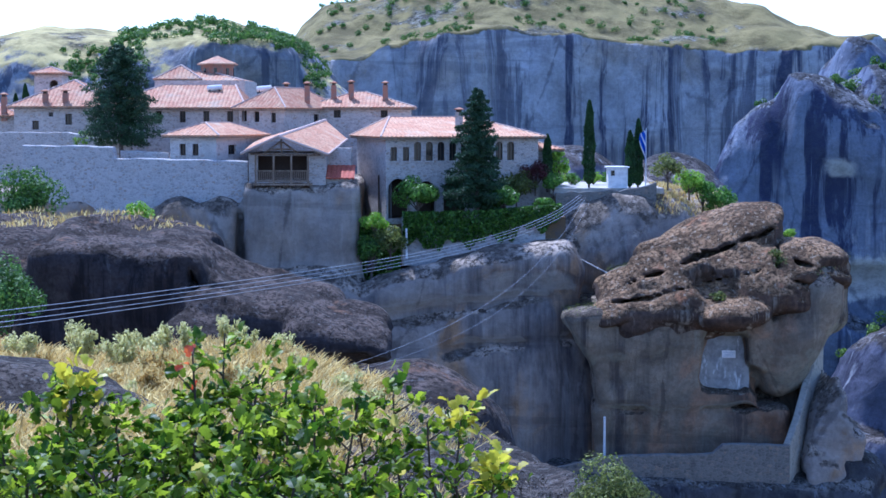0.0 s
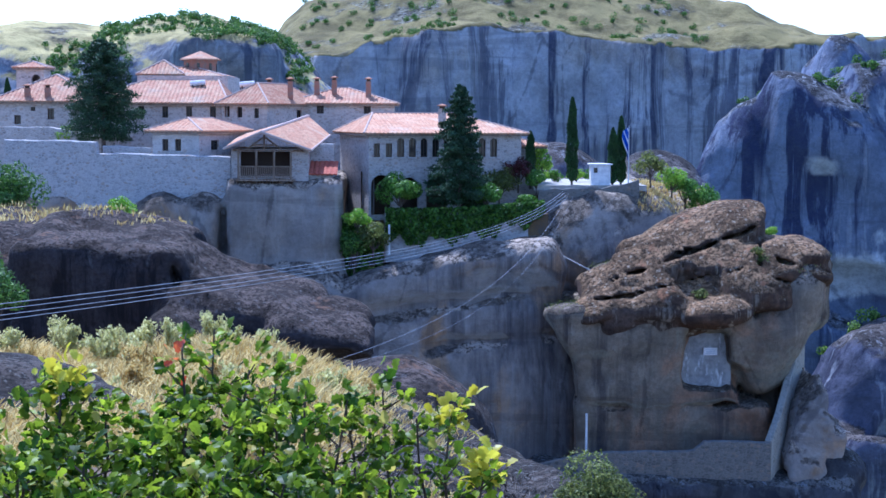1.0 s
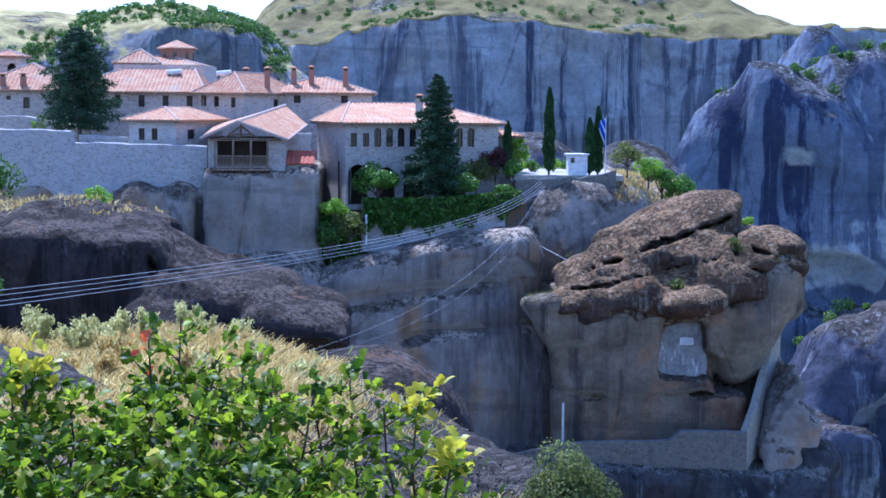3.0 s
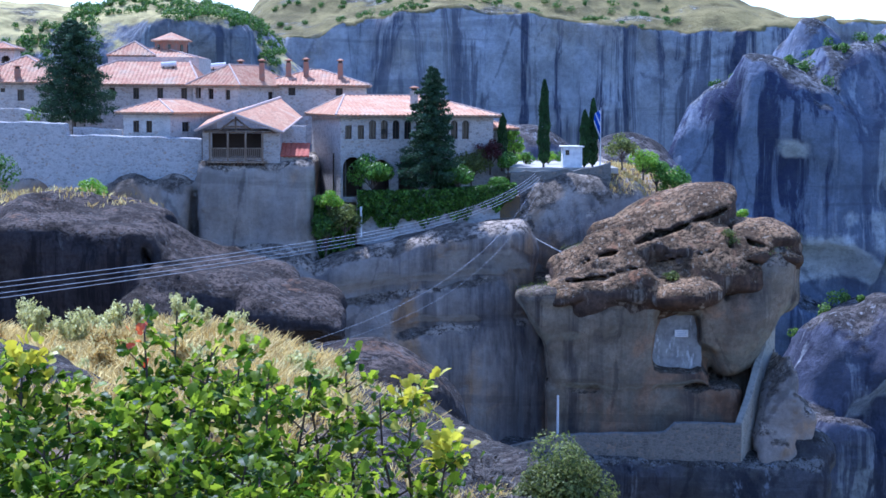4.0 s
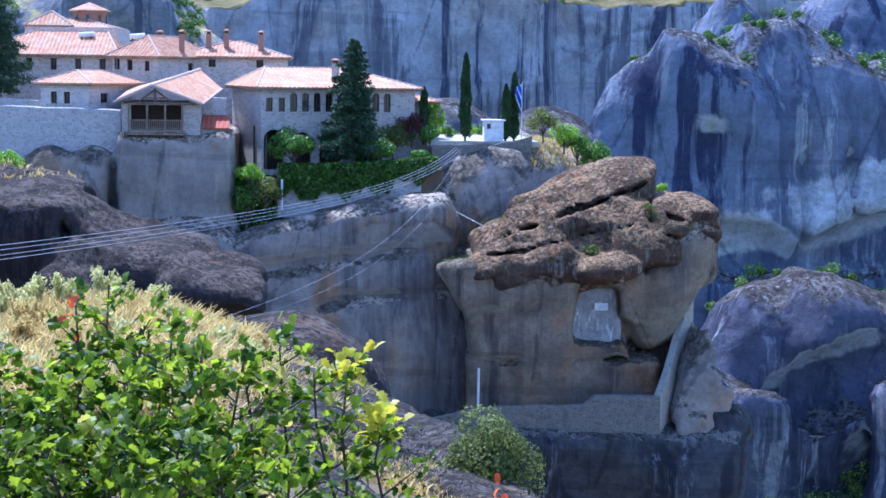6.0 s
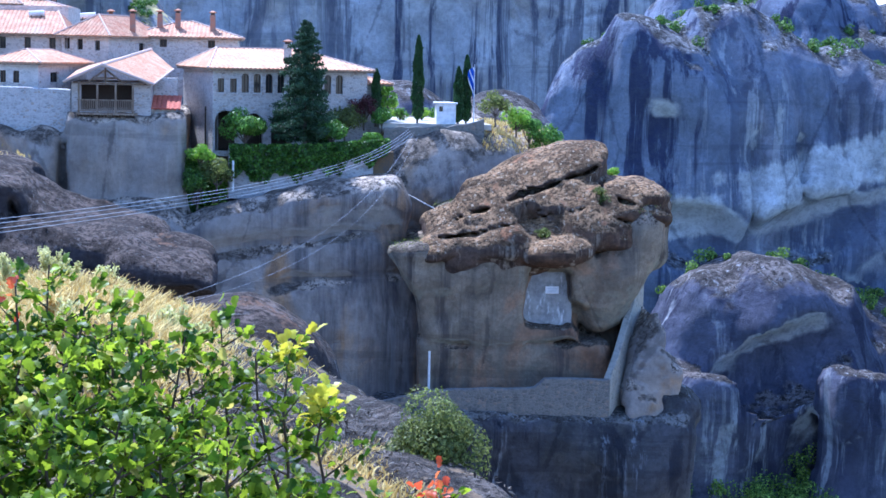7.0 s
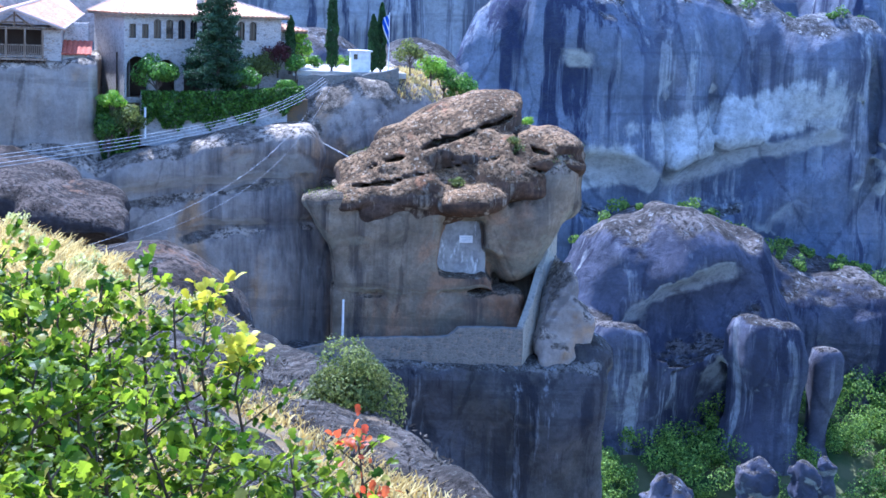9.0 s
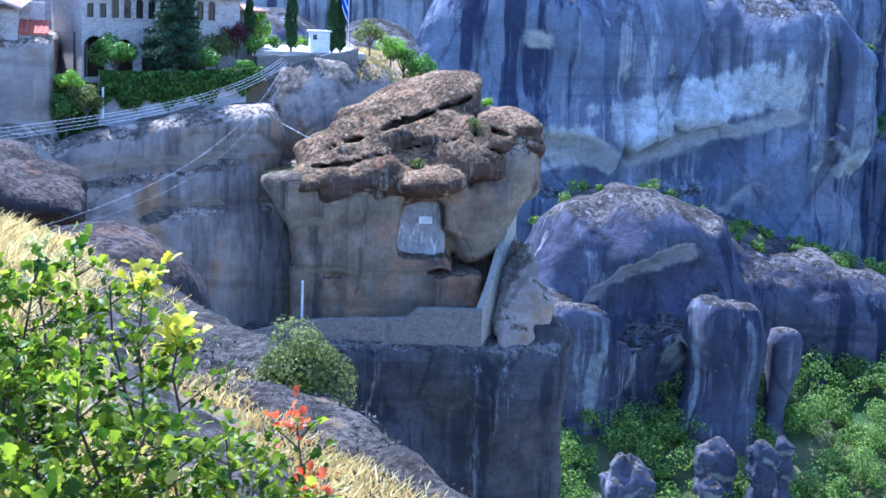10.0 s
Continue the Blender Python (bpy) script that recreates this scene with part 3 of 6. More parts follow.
# ---- the far cliffs ----
def mesa_field(p):
    x, y = p[:, 0], p[:, 1]
    top = 27 + 4 * np.sin(x / 23.0 + 0.6) - 0.0003 * (x - 50) ** 2 + 3 * vnoise(p * (1 / 15.0, 1 / 26.0, 0), 2) + 2 * vnoise(p * (1 / 5.0, 1 / 9.0, 0), 4) - 40 * smooth((-44 - x) / 34) + 24 * smooth((y - 565) / 80) * smooth((170 - x) / 70)
    q = p * (1 / 9.0, 1 / 40.0, 1 / 120.0)
    q2 = p * (1 / 3.6, 1 / 30.0, 1 / 70.0)
    front = 560 - y - 7 * np.abs(np.sin(x / 10.0 + 3.5 * vnoise(p * (1 / 40.0, 1 / 60.0, 1 / 70.0) + 6, 3))) + 30 * vnoise(p * (1 / 24.0, 1 / 60.0, 1 / 90.0) + 3, 5) + 11 * vnoise(q, 1) + 3.5 * vnoise(q2 + 4, 2) + 0.10 * (p[:, 2] - 10) + 0.0012 * (x - 40) ** 2
    wall = join([np.maximum(front, (p[:, 2] - top)), slab(p, (118, 592, -25), (22, 28, 50), 10), egg(p, (112, 586, 4), (27, 26, 29)), egg(p, (84, 582, 6), (15, 20, 22))], 5)
    return np.maximum(wall, np.abs(x - 40) - 150)


mesa = stone("far_mesa", ((-112, 192), (545, 720), (-60, 60)), 1.7, mesa_field, M_MESA, "long grey cliff, blue haze in its colour, with black vertical stains and grassy top", "cliff", "structure", 0.9, 12, 0.25, None, 1, 1.5)


def left_hill_field(p):
    return join([egg(p, (-62, 440, -2), (36, 45, 27)), egg(p, (-100, 470, -3), (64, 60, 28)), egg(p, (-35, 430, -14), (18, 25, 26)), slab(p, (-49, 410, -1), (13, 12, 19), 5), slab(p, (-68, 414, -3), (9, 10, 16), 4)], 3)


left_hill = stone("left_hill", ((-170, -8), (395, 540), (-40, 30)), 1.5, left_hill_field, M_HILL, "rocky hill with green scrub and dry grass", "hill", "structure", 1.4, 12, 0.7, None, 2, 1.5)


def right_field(p):
    flut = vnoise(p * (1 / 7.0, 1 / 12.0, 1 / 60.0), 2) * 5 + vnoise(p * (1 / 3.0, 1 / 8.0, 1 / 40.0), 3) * 2.4
    a = [
        slab(p, (97, 366, -60), (25, 30, 66), 12, 8, -6, -4),
        egg(p, (91, 350, -32), (37, 19, 43)),
        egg(p, (80, 343, -3), (9, 12, 14), 0, 24),
        slab(p, (86, 352, -95), (33, 16, 50), 6),
        slab(p, (133, 372, -72), (24, 32, 68), 7, -10, -6),
        egg(p, (137, 346, -12), (13, 12, 12), 0, 6),
        slab(p, (150, 432, -30), (52, 25, 38), 12),
        egg(p, (105, 425, -2), (10, 15, 20)),
        egg(p, (136, 430, -2), (17, 20, 25)),
        egg(p, (158, 434, 0), (22, 18, 17)),
        slab(p, (196, 420, -30), (24, 22, 50), 8, -10),
        slab(p, (178, 386, -95), (36, 24, 66), 8, -10),
        slab(p, (166, 392, -26), (9, 14, 40), 5),
    ]
    d = join(a, 3) + flut
    d = carve(d, egg(p, (121, 334, -34), (26, 10, 8.5), 0, 18), 0.7)
    d = carve(d, egg(p, (86, 331, -36), (14, 7, 7), 0, -6), 0.7)
    for x, w in ((101, 0.7), (112, 0.5), (148, 0.7)):
        d = carve(d, slab(p, (x, 334, -45), (w, 6, 42), 0.6, 0, 2), 0.4)
    return d


def low_field(p):
    flut = vnoise(p * (1 / 5.0, 1 / 9.0, 1 / 40.0), 4) * 3.0
    a = [
        egg(p, (93, 305, -62), (24, 22, 26), 0, 4),
        slab(p, (92, 306, -80), (21, 16, 27), 7),
        slab(p, (136, 318, -88), (46, 18, 36), 10, -4, -13),
        slab(p, (77, 287, -75), (8.5, 9, 20), 3, 6, -6),
        slab(p, (86.5, 292, -78), (5.5, 9, 18), 2.5, -8, -10),
    ]
    d = join(a, 2.0) + flut
    d = carve(d, egg(p, (95, 285, -54), (21, 9, 7.5), 0, 30), 0.5)
    spires = [
        slab(p, (104, 279, -70), (6.0, 5.5, 16.5), 2.4, 10, 0, 0, 0.10),
        egg(p, (101.5, 278.5, -54.5), (3.0, 3.0, 2.2)),
        slab(p, (114.4, 280, -77), (3.0, 3.5, 18.5), 2.3, 0, -5, 0, 0.08),
    ]
    return np.minimum(d, join(spires, 0.8) + 0.25 * flut)


right_cliff = stone("right_cliff", ((38, 236), (318, 460), (-170, 46)), 1.6, right_field, M_RIGHT, "huge grey rock wall, blue haze in its colour, with pale and black water stains", "cliff", "structure", 1.5, 10, 0.4, None, 3, 1.5)
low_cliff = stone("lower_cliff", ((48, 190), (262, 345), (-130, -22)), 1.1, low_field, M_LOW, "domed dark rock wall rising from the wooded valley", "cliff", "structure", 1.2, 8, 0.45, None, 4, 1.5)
for k, (x, y, z, r, h) in enumerate(((118, 376, -118, 6.5, 7.0), (153, 378, -112, 3.6, 4.0), (161, 384, -112, 2.6, 3.0), (137, 370, -118, 2.6, 3.5), (146, 392, -115, 5.0, 4.0), (126, 358, -122, 3.0, 3.0))):
    stone("forest_boulder", ((x - r - 2, x + r + 2), (y - r - 2, y + r + 2), (z - h - 20, z + h + 2)), 0.55,
          lambda p: join([egg(p, (x, y, z), (r * 0.75, r * 0.7, h)), egg(p, (x + r * 0.45, y, z - h * 0.3), (r * 0.55, r * 0.6, h * 0.75)), slab(p, (x, y, z - 10), (r * 0.85, r * 0.75, 10 + h * 0.2), 1.0)], 1.0),
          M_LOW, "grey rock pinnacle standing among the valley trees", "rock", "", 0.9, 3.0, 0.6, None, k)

# ---- the monastery's buildings ----
def stone_wall_material(name, base, joint, size, plaster=0.0, holes=0.7):
    """Rubble laid in pale mortar: stones of uneven tone, a few nearly black, part of them washed over."""
    m = Mat(name, 0.9, 0.2)
    sc = m.scaled(1 / size, 1 / size, 1.6 / size)
    tone = m.cells(1.0, sc, "F1", "Color")
    edge = m.cells(1.0, sc, "DISTANCE_TO_EDGE")
    g = m.node("ShaderNodeSeparateXYZ")
    m.link(tone, g.inputs[0])
    c = m.mix(m.ramp(g.outputs[0], 0.1, 0.9), tuple(v * 0.66 for v in base), tuple(v * 1.12 for v in base))
    c = m.mix(m.ramp(g.outputs[1], 0.78, 0.9, 0, 0.6), c, (0.36, 0.26, 0.18))
    c = m.mix(m.ramp(edge, 0.03, 0.14, 0.8, 0), c, joint)
    wash = m.ramp(m.noise(1.7, 7, 0.7), 0.40, 0.62, plaster * 0.9, 0.0)
    c = m.mix(wash, c, joint)
    c = m.mix(m.math("MULTIPLY", m.ramp(g.outputs[2], 0.86, 0.93, 0, holes), m.ramp(edge, 0.1, 0.25)), c, (0.09, 0.085, 0.08))
    c = m.mix(m.ramp(m.noise(0.5, 6, 0.7, m.scaled(1, 1, 0.35)), 0.52, 0.72, 0, 0.35), c, tuple(v * 0.55 for v in base))
    c = m.mix(m.ramp(m.noise(9, 5, 0.7), 0.45, 0.65, 0, 0.35), c, tuple(v * 0.6 for v in base))
    return m.done(c, m.math("MINIMUM", edge, 0.2), 0.12, 0.7)


M_WALL = stone_wall_material("rubble_stone_wall", (0.50, 0.455, 0.42), (0.54, 0.50, 0.46), 0.27, 0.55, 0.4)
M_RAMPART = stone_wall_material("pale_rubble_rampart", (0.46, 0.44, 0.43), (0.52, 0.50, 0.48), 0.28, 0.7, 0.3)
M_PALE = stone_wall_material("limewashed_stone", (0.52, 0.49, 0.46), (0.58, 0.55, 0.52), 0.4, 0.95, 0.1)
_m = Mat("stained_plaster", 0.9)
_c = _m.mix(_m.ramp(_m.noise(1.2, 7, 0.7), 0.4, 0.62), (0.34, 0.34, 0.33), (0.22, 0.22, 0.22))
_c = _m.mix(_m.ramp(_m.noise(1.6, 6, 0.7, _m.scaled(1, 1, 0.3)), 0.56, 0.66, 0, 0.9), _c, (0.62, 0.63, 0.63))
M_NICHE = _m.done(_c, _m.noise(4, 7), 0.06)
M_LEDGE = stone_wall_material("grey_parapet_stone", (0.175, 0.168, 0.15), (0.205, 0.195, 0.175), 0.28, 0.6, 0.3)
M_STAIRWALL = stone_wall_material("weathered_pale_render", (0.33, 0.315, 0.265), (0.36, 0.34, 0.285), 0.4, 0.95, 0.2)


def tile_material(name, a, b, c3):
    m = Mat(name, 0.85, 0.25)
    c = m.mix(m.ramp(m.noise(1.1, 5, 0.65), 0.4, 0.62), a, b)
    c = m.mix(m.ramp(m.noise(5.5, 4, 0.7), 0.45, 0.65, 0, 0.7), c, tuple(v * 0.55 for v in a))
    c = m.mix(m.ramp(m.noise(0.35, 5, 0.6), 0.54, 0.66, 0, 0.7), c, c3)
    return m.done(c, m.noise(12, 4, 0.6), 0.03, 0.4)


M_TILE = tile_material("old_clay_tiles", (0.45, 0.215, 0.125), (0.53, 0.33, 0.20), (0.40, 0.32, 0.23))
M_TILE_NEW = tile_material("pink_clay_tiles", (0.54, 0.27, 0.15), (0.61, 0.37, 0.22), (0.57, 0.43, 0.30))
M_TILE_RED = tile_material("red_clay_tiles", (0.42, 0.11, 0.07), (0.48, 0.15, 0.09), (0.35, 0.13, 0.09))
_m = Mat("mortar", 0.9)
M_MORTAR = _m.done(_m.mix(_m.noise(4), (0.55, 0.45, 0.38), (0.48, 0.34, 0.28)))
_m = Mat("weathered_wood", 0.8)
M_WOOD = _m.done(_m.mix(_m.ramp(_m.noise(6, 5, 0.6, _m.scaled(1, 1, 0.15)), 0.35, 0.65), (0.17, 0.12, 0.08), (0.30, 0.24, 0.18)))
# Dark wood; also colours the sheets that stand for shade behind open arches.
_m = Mat("dark_wood_and_shade", 0.7)
M_DARK_WOOD_SHADE = _m.done(_m.mix(_m.noise(8), (0.045, 0.03, 0.022), (0.08, 0.055, 0.04)))
_m = Mat("dark_window_glass", 0.12, 0.5)
M_PANE = _m.done(_m.mix(_m.noise(2), (0.012, 0.013, 0.016), (0.03, 0.03, 0.035)))
_m = Mat("whitewash", 0.8)
M_WHITE = _m.done(_m.mix(_m.ramp(_m.noise(2.5, 5), 0.4, 0.65), (0.78, 0.78, 0.78), (0.62, 0.62, 0.63)))
_m = Mat("terracotta_brick", 0.9)
M_BRICK = _m.done(_m.mix(_m.ramp(_m.noise(3, 5), 0.4, 0.6), (0.36, 0.17, 0.11), (0.28, 0.19, 0.15)))
_m = Mat("pale_paving", 0.9)
M_PAVE = _m.done(_m.mix(_m.ramp(_m.noise(1.5, 5), 0.4, 0.6), (0.46, 0.43, 0.38), (0.36, 0.33, 0.28)))


def panel(bm, put, w, h, holes, deep=0.42):
    """A wall panel with openings cut through it: put(s, z, d) places a point. Holes: s0, s1, z0, z1, arched."""
    ss = sorted({0.0, w, *[v for o in holes for v in o[:2]]})
    zz = sorted({0.0, h, *[v for o in holes for v in o[2:4]]})

    def quad(*pts):
        bm.faces.new([bm.verts.new(put(*p)) for p in pts])

    for a, b in zip(ss, ss[1:]):
        for c, d in zip(zz, zz[1:]):
            if any(o[0] <= a and b <= o[1] and o[2] <= c and d <= o[3] for o in holes):
                continue
            quad((a, c, 0), (b, c, 0), (b, d, 0), (a, d, 0))
            quad((a, c, deep), (a, d, deep), (b, d, deep), (b, c, deep))
    for a, b, c, d, arched in holes:
        quad((a, c, 0), (a, d, 0), (a, d, deep), (a, c, deep))
        quad((b, c, 0), (b, c, deep), (b, d, deep), (b, d, 0))
        quad((a, c, 0), (a, c, deep), (b, c, deep), (b, c, 0))
        quad((a, d, 0), (b, d, 0), (b, d, deep), (a, d, deep))
        if arched:
            r, n = (b - a) / 2, 8
            mid, spring = (a + b) / 2, d - (b - a) / 2
            arc = [(mid - r * math.cos(math.pi * i / n), spring + r * math.sin(math.pi * i / n)) for i in range(n + 1)]
            for (p, q), (s, t) in zip(arc, arc[1:]):
                quad((p, q, 0.02), (s, t, 0.02), (s, d, 0.02), (p, d, 0.02))
                quad((p, q, 0.02), (p, q, deep), (s, t, deep), (s, t, 0.02))


def slope(bm, e0, e1, r0, r1, period=0.34, rise=0.055, skew=False):
    """One tiled roof slope: rolled courses from the eave e0-e1 up to the ridge r0-r1."""
    e0, e1, r0, r1 = (Vector(v) for v in (e0, e1, r0, r1))
    along = (e1 - e0).normalized()
    length = (e1 - e0).length
    a, b = (r0 - e0).dot(along), (e1 - r1).dot(along)
    upv = (r0 - e0) - along * a
    nor = along.cross(upv).normalized()
    n = max(int(length / period), 2) * 6
    rows = []
    for i in range(n + 1):
        s = length * i / n
        t = 1.0
        if a > 1e-3:
            t = min(t, s / a)
        if b > 1e-3:
            t = min(t, (length - s) / b)
        t = max(t, 0.0)
        lift = rise * (abs(math.sin(math.pi * i / 6)) - 0.3)
        p = e0 + along * s
        top = (r0.lerp(r1, i / n) - e0.lerp(e1, i / n)) if skew else upv
        t = 1.0 if skew else t
        rows.append([bm.verts.new(p + top * (t * k) + nor * lift * (1 if t > 0.02 else 0)) for k in (0, 0.5, 1)])
    for c, d in zip(rows, rows[1:]):
        for k in range(2):
            try:
                bm.faces.new((c[k], d[k], d[k + 1], c[k + 1]))
            except ValueError:
                pass
    for c, d in zip(rows, rows[1:]):   # eave thickness
        lo = [bm.verts.new(v[0].co - nor * 0.11) for v in (c, d)]
        bm.faces.new((lo[0], lo[1], d[0], c[0]))


def hip_roof(parent, w, d, z, rise, over, tile, name="roof", ends=(1.0, 1.0), cap=True):
    """A hipped roof over a w by d block whose wall top is at z."""
    x0, x1, y0, y1 = -over, w + over, -over, d + over
    run = min(x1 - x0, y1 - y0) / 2
    cy, cx = (y0 + y1) / 2, (x0 + x1) / 2
    if x1 - x0 >= y1 - y0:
        r0, r1 = Vector((x0 + run * ends[0], cy, z + rise)), Vector((x1 - run * ends[1], cy, z + rise))
        sides = [((x0, y0, z), (x1, y0, z), r0, r1), ((x1, y1, z), (x0, y1, z), r1, r0),
                 ((x1, y0, z), (x1, y1, z), r1, r1), ((x0, y1, z), (x0, y0, z), r0, r0)]
    else:
        r0, r1 = Vector((cx, y0 + run * ends[0], z + rise)), Vector((cx, y1 - run * ends[1], z + rise))
        sides = [((x1, y0, z), (x1, y1, z), r0, r1), ((x0, y1, z), (x0, y0, z), r1, r0),
                 ((x0, y0, z), (x1, y0, z), r0, r0), ((x1, y1, z), (x0, y1, z), r1, r1)]
    bm = bmesh.new()
    for s in sides:
        slope(bm, *s)
    roof = part(name, bm, tile, parent, "clay tile roof with rolled courses")
    bm = bmesh.new()
    box(bm, x0 + 0.06, x1 - 0.06, y0 + 0.06, y1 - 0.06, z - 0.22, z - 0.10)
    part("eave_board", bm, M_WOOD, roof, "weathered wooden eave boards")
    if cap:
        bm = bmesh.new()
        for a, b in ((r0, r1), (r0, (x0, y0, z)), (r1, (x1, y0 if x1 - x0 >= y1 - y0 else y1, z)),
                     (r0 if x1 - x0 < y1 - y0 else r1, (x1, y0 if x1 - x0 < y1 - y0 else y1, z)), (r1 if x1 - x0 < y1 - y0 else r0, (x0, y1, z))):
            if (Vector(a) - Vector(b)).length > 0.05:
                rod(bm, Vector(a) + Vector((0, 0, 0.03)), Vector(b) + Vector((0, 0, 0.02)), 0.08, None, 6)
        part("ridge_tiles", bm, M_MORTAR, roof, "pale mortared ridge tiles")
    return roof


def window(parent, put, hole, bars=True):
    a, b, c, d, arched = hole
    bm = bmesh.new()
    t = 0.06

    def strip(s0, s1, z0, z1, d0, d1):
        p = [bm.verts.new(put(s, z, q)) for s in (s0, s1) for z in (z0, z1) for q in (d0, d1)]
        for f in ((0, 1, 3, 2), (4, 6, 7, 5), (0, 4, 5, 1), (2, 3, 7, 6), (0, 2, 6, 4), (1, 5, 7, 3)):
            bm.faces.new([p[i] for i in f])

    strip(a, a + t, c, d, 0.14, 0.2)
    strip(b - t, b, c, d, 0.14, 0.2)
    strip(a + t, b - t, c, c + t, 0.14, 0.2)
    strip(a + t, b - t, d - t, d, 0.14, 0.2)
    if bars:
        m = (a + b) / 2
        strip(m - 0.02, m + 0.02, c + t, d - t, 0.15, 0.19)
    frame_ob = part("window", bm, M_DARK_WOOD_SHADE, parent, "dark wooden window frame set deep in the wall")
    bm = bmesh.new()
    bm.faces.new([bm.verts.new(put(*p)) for p in ((a, c, 0.21), (b, c, 0.21), (b, d, 0.21), (a, d, 0.21))])
    part("pane", bm, M_PANE, frame_ob, "dark window pane")
    bm = bmesh.new()
    strip(a - 0.08, b + 0.08, c - 0.09, c - 0.005, -0.07, 0.12)
    part("sill", bm, M_PALE, frame_ob, "pale stone sill")


def house(label, x, y, yaw, w, d, z0, z1, wall=None, rise=0.0, over=0.45, tile=None, front=(), right=(), left=(), ends=(1, 1), name="house"):
    """A block with its front left corner at x, y. Openings on a face: middle, width, sill height, head height, arched, glazed."""
    wall = wall or M_WALL
    ob = thing(name, pose(x, y, z0, 0, 0, yaw), label, "building", "monastery buildings")
    h = z1 - z0
    bm = bmesh.new()
    faces = {
        "front": (w, lambda s, z, q: (s, q, z), front),
        "right": (d, lambda s, z, q: (w - q, s, z), right),
        "back": (w, lambda s, z, q: (w - s, d - q, z), ()),
        "left": (d, lambda s, z, q: (q, d - s, z), left),
    }
    for length, put, holes in faces.values():
        panel(bm, put, length, h, [(m - u / 2, m + u / 2, a - z0, b - z0, r) for m, u, a, b, r, g in holes])
    part("wall", bm, wall, ob)
    for length, put, holes in faces.values():
        for m, u, a, b, r, g in holes:
            if g:
                window(ob, put, (m - u / 2, m + u / 2, a - z0, b - z0, r))
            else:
                # Sheet added behind the opening; its dark colour stands in for interior shade.
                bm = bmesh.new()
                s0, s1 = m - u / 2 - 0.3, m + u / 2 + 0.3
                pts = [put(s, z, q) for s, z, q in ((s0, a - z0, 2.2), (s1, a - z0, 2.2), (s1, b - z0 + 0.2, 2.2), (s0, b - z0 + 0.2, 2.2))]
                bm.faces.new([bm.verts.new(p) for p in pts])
                part("inner_wall", bm, M_DARK_WOOD_SHADE, ob, "added dark sheet for the shade behind the opening")
    if rise:
        hip_roof(ob, w, d, h, rise, over, tile or M_TILE, ends=ends)
    return ob


def chimney(x, y, z0, z1, r=0.22, material=None):
    ob = thing("chimney", pose(x, y, z0), "brick chimney with a small tiled cap on the roof", "chimney", "monastery chimneys")
    h = z1 - z0
    bm = bmesh.new()
    box(bm, -r, r, -r, r, -0.8, h - 0.32)
    part("shaft", bm, material or M_BRICK, ob)
    bm = bmesh.new()
    box(bm, -r * 0.72, r * 0.72, -r * 0.72, r * 0.72, h - 0.32, h - 0.15)
    part("vent", bm, M_DARK_WOOD_SHADE, ob, "dark smoke vent")
    bm = bmesh.new()
    box(bm, -r - 0.1, r + 0.1, -r - 0.1, r + 0.1, h - 0.15, h - 0.08)
    top = bm.verts.new((0, 0, h + 0.06))
    q = [bm.verts.new((sx * (r + 0.08), sy * (r + 0.08), h - 0.078)) for sx, sy in ((-1, -1), (1, -1), (1, 1), (-1, 1))]
    for i in range(4):
        bm.faces.new((q[i], q[(i + 1) % 4], top))
    part("cap", bm, M_TILE, ob, "tiled chimney cap")
    return ob


W = True
# gallery wing with its row of arched windows
gallery = house("rubble stone gallery wing with arched windows and pink tiled roof", -4.35, 126.0, 15, 12.2, 10.5, -8.0, -1.35, M_WALL, 1.5, 0.5, M_TILE_NEW, ends=(0.35, 0.8),
      front=[(0.62, 0.50, -3.2, -2.15, False, W), (1.58, 0.50, -3.2, -2.15, False, W)]
      + [(2.5 + 0.93 * i, 0.56, -3.2, -1.75, True, W) for i in range(9)]
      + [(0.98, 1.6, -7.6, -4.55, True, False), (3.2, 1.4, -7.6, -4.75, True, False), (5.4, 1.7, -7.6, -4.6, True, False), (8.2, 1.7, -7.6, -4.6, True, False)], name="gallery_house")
# pavilion on the rampart
house("small limewashed pavilion with hipped tile roof", -21.0, 127.4, -20, 4.0, 8.0, -4.4, -1.25, M_PALE, 0.95, 0.5, M_TILE_NEW,
      front=[(1.1, 0.52, -2.8, -1.9, False, W), (2.2, 0.52, -2.8, -1.9, False, W)], right=[(2.6, 1.3, -2.75, -2.0, False, W)], name="pavilion")
# back range
house("long stone range with old clay tile roof", -28.4, 138, 0, 11.6, 9.0, -4.0, 0.95, M_WALL, 1.95, 0.5, M_TILE,
      front=[(4.75 + 1.98 * i, 0.5, -0.3, 0.65, False, W) for i in range(4)] + [(2.4, 0.5, -0.3, 0.65, False, W)], ends=(1, 0.3))
house("stone corner block with old clay tile roof", -16.9, 137.4, -25, 4.3, 9.0, -4.0, 0.9, M_WALL, 1.7, 0.45, M_TILE,
      front=[(0.5, 0.5, -0.2, 0.75, False, W), (1.7, 0.5, -0.25, 0.6, False, W), (3.3, 0.45, -0.3, 0.5, False, W)], right=[(5.4, 0.9, -0.3, 0.4, False, W)])
house("low stone range with old clay tile roof", -11.6, 141, 0, 8.8, 8.0, -4.0, 1.0, M_WALL, 1.35, 0.45, M_TILE,
      front=[(2.6, 0.6, 0.1, 0.75, False, W), (6.6, 0.6, 0.1, 0.75, False, W)])
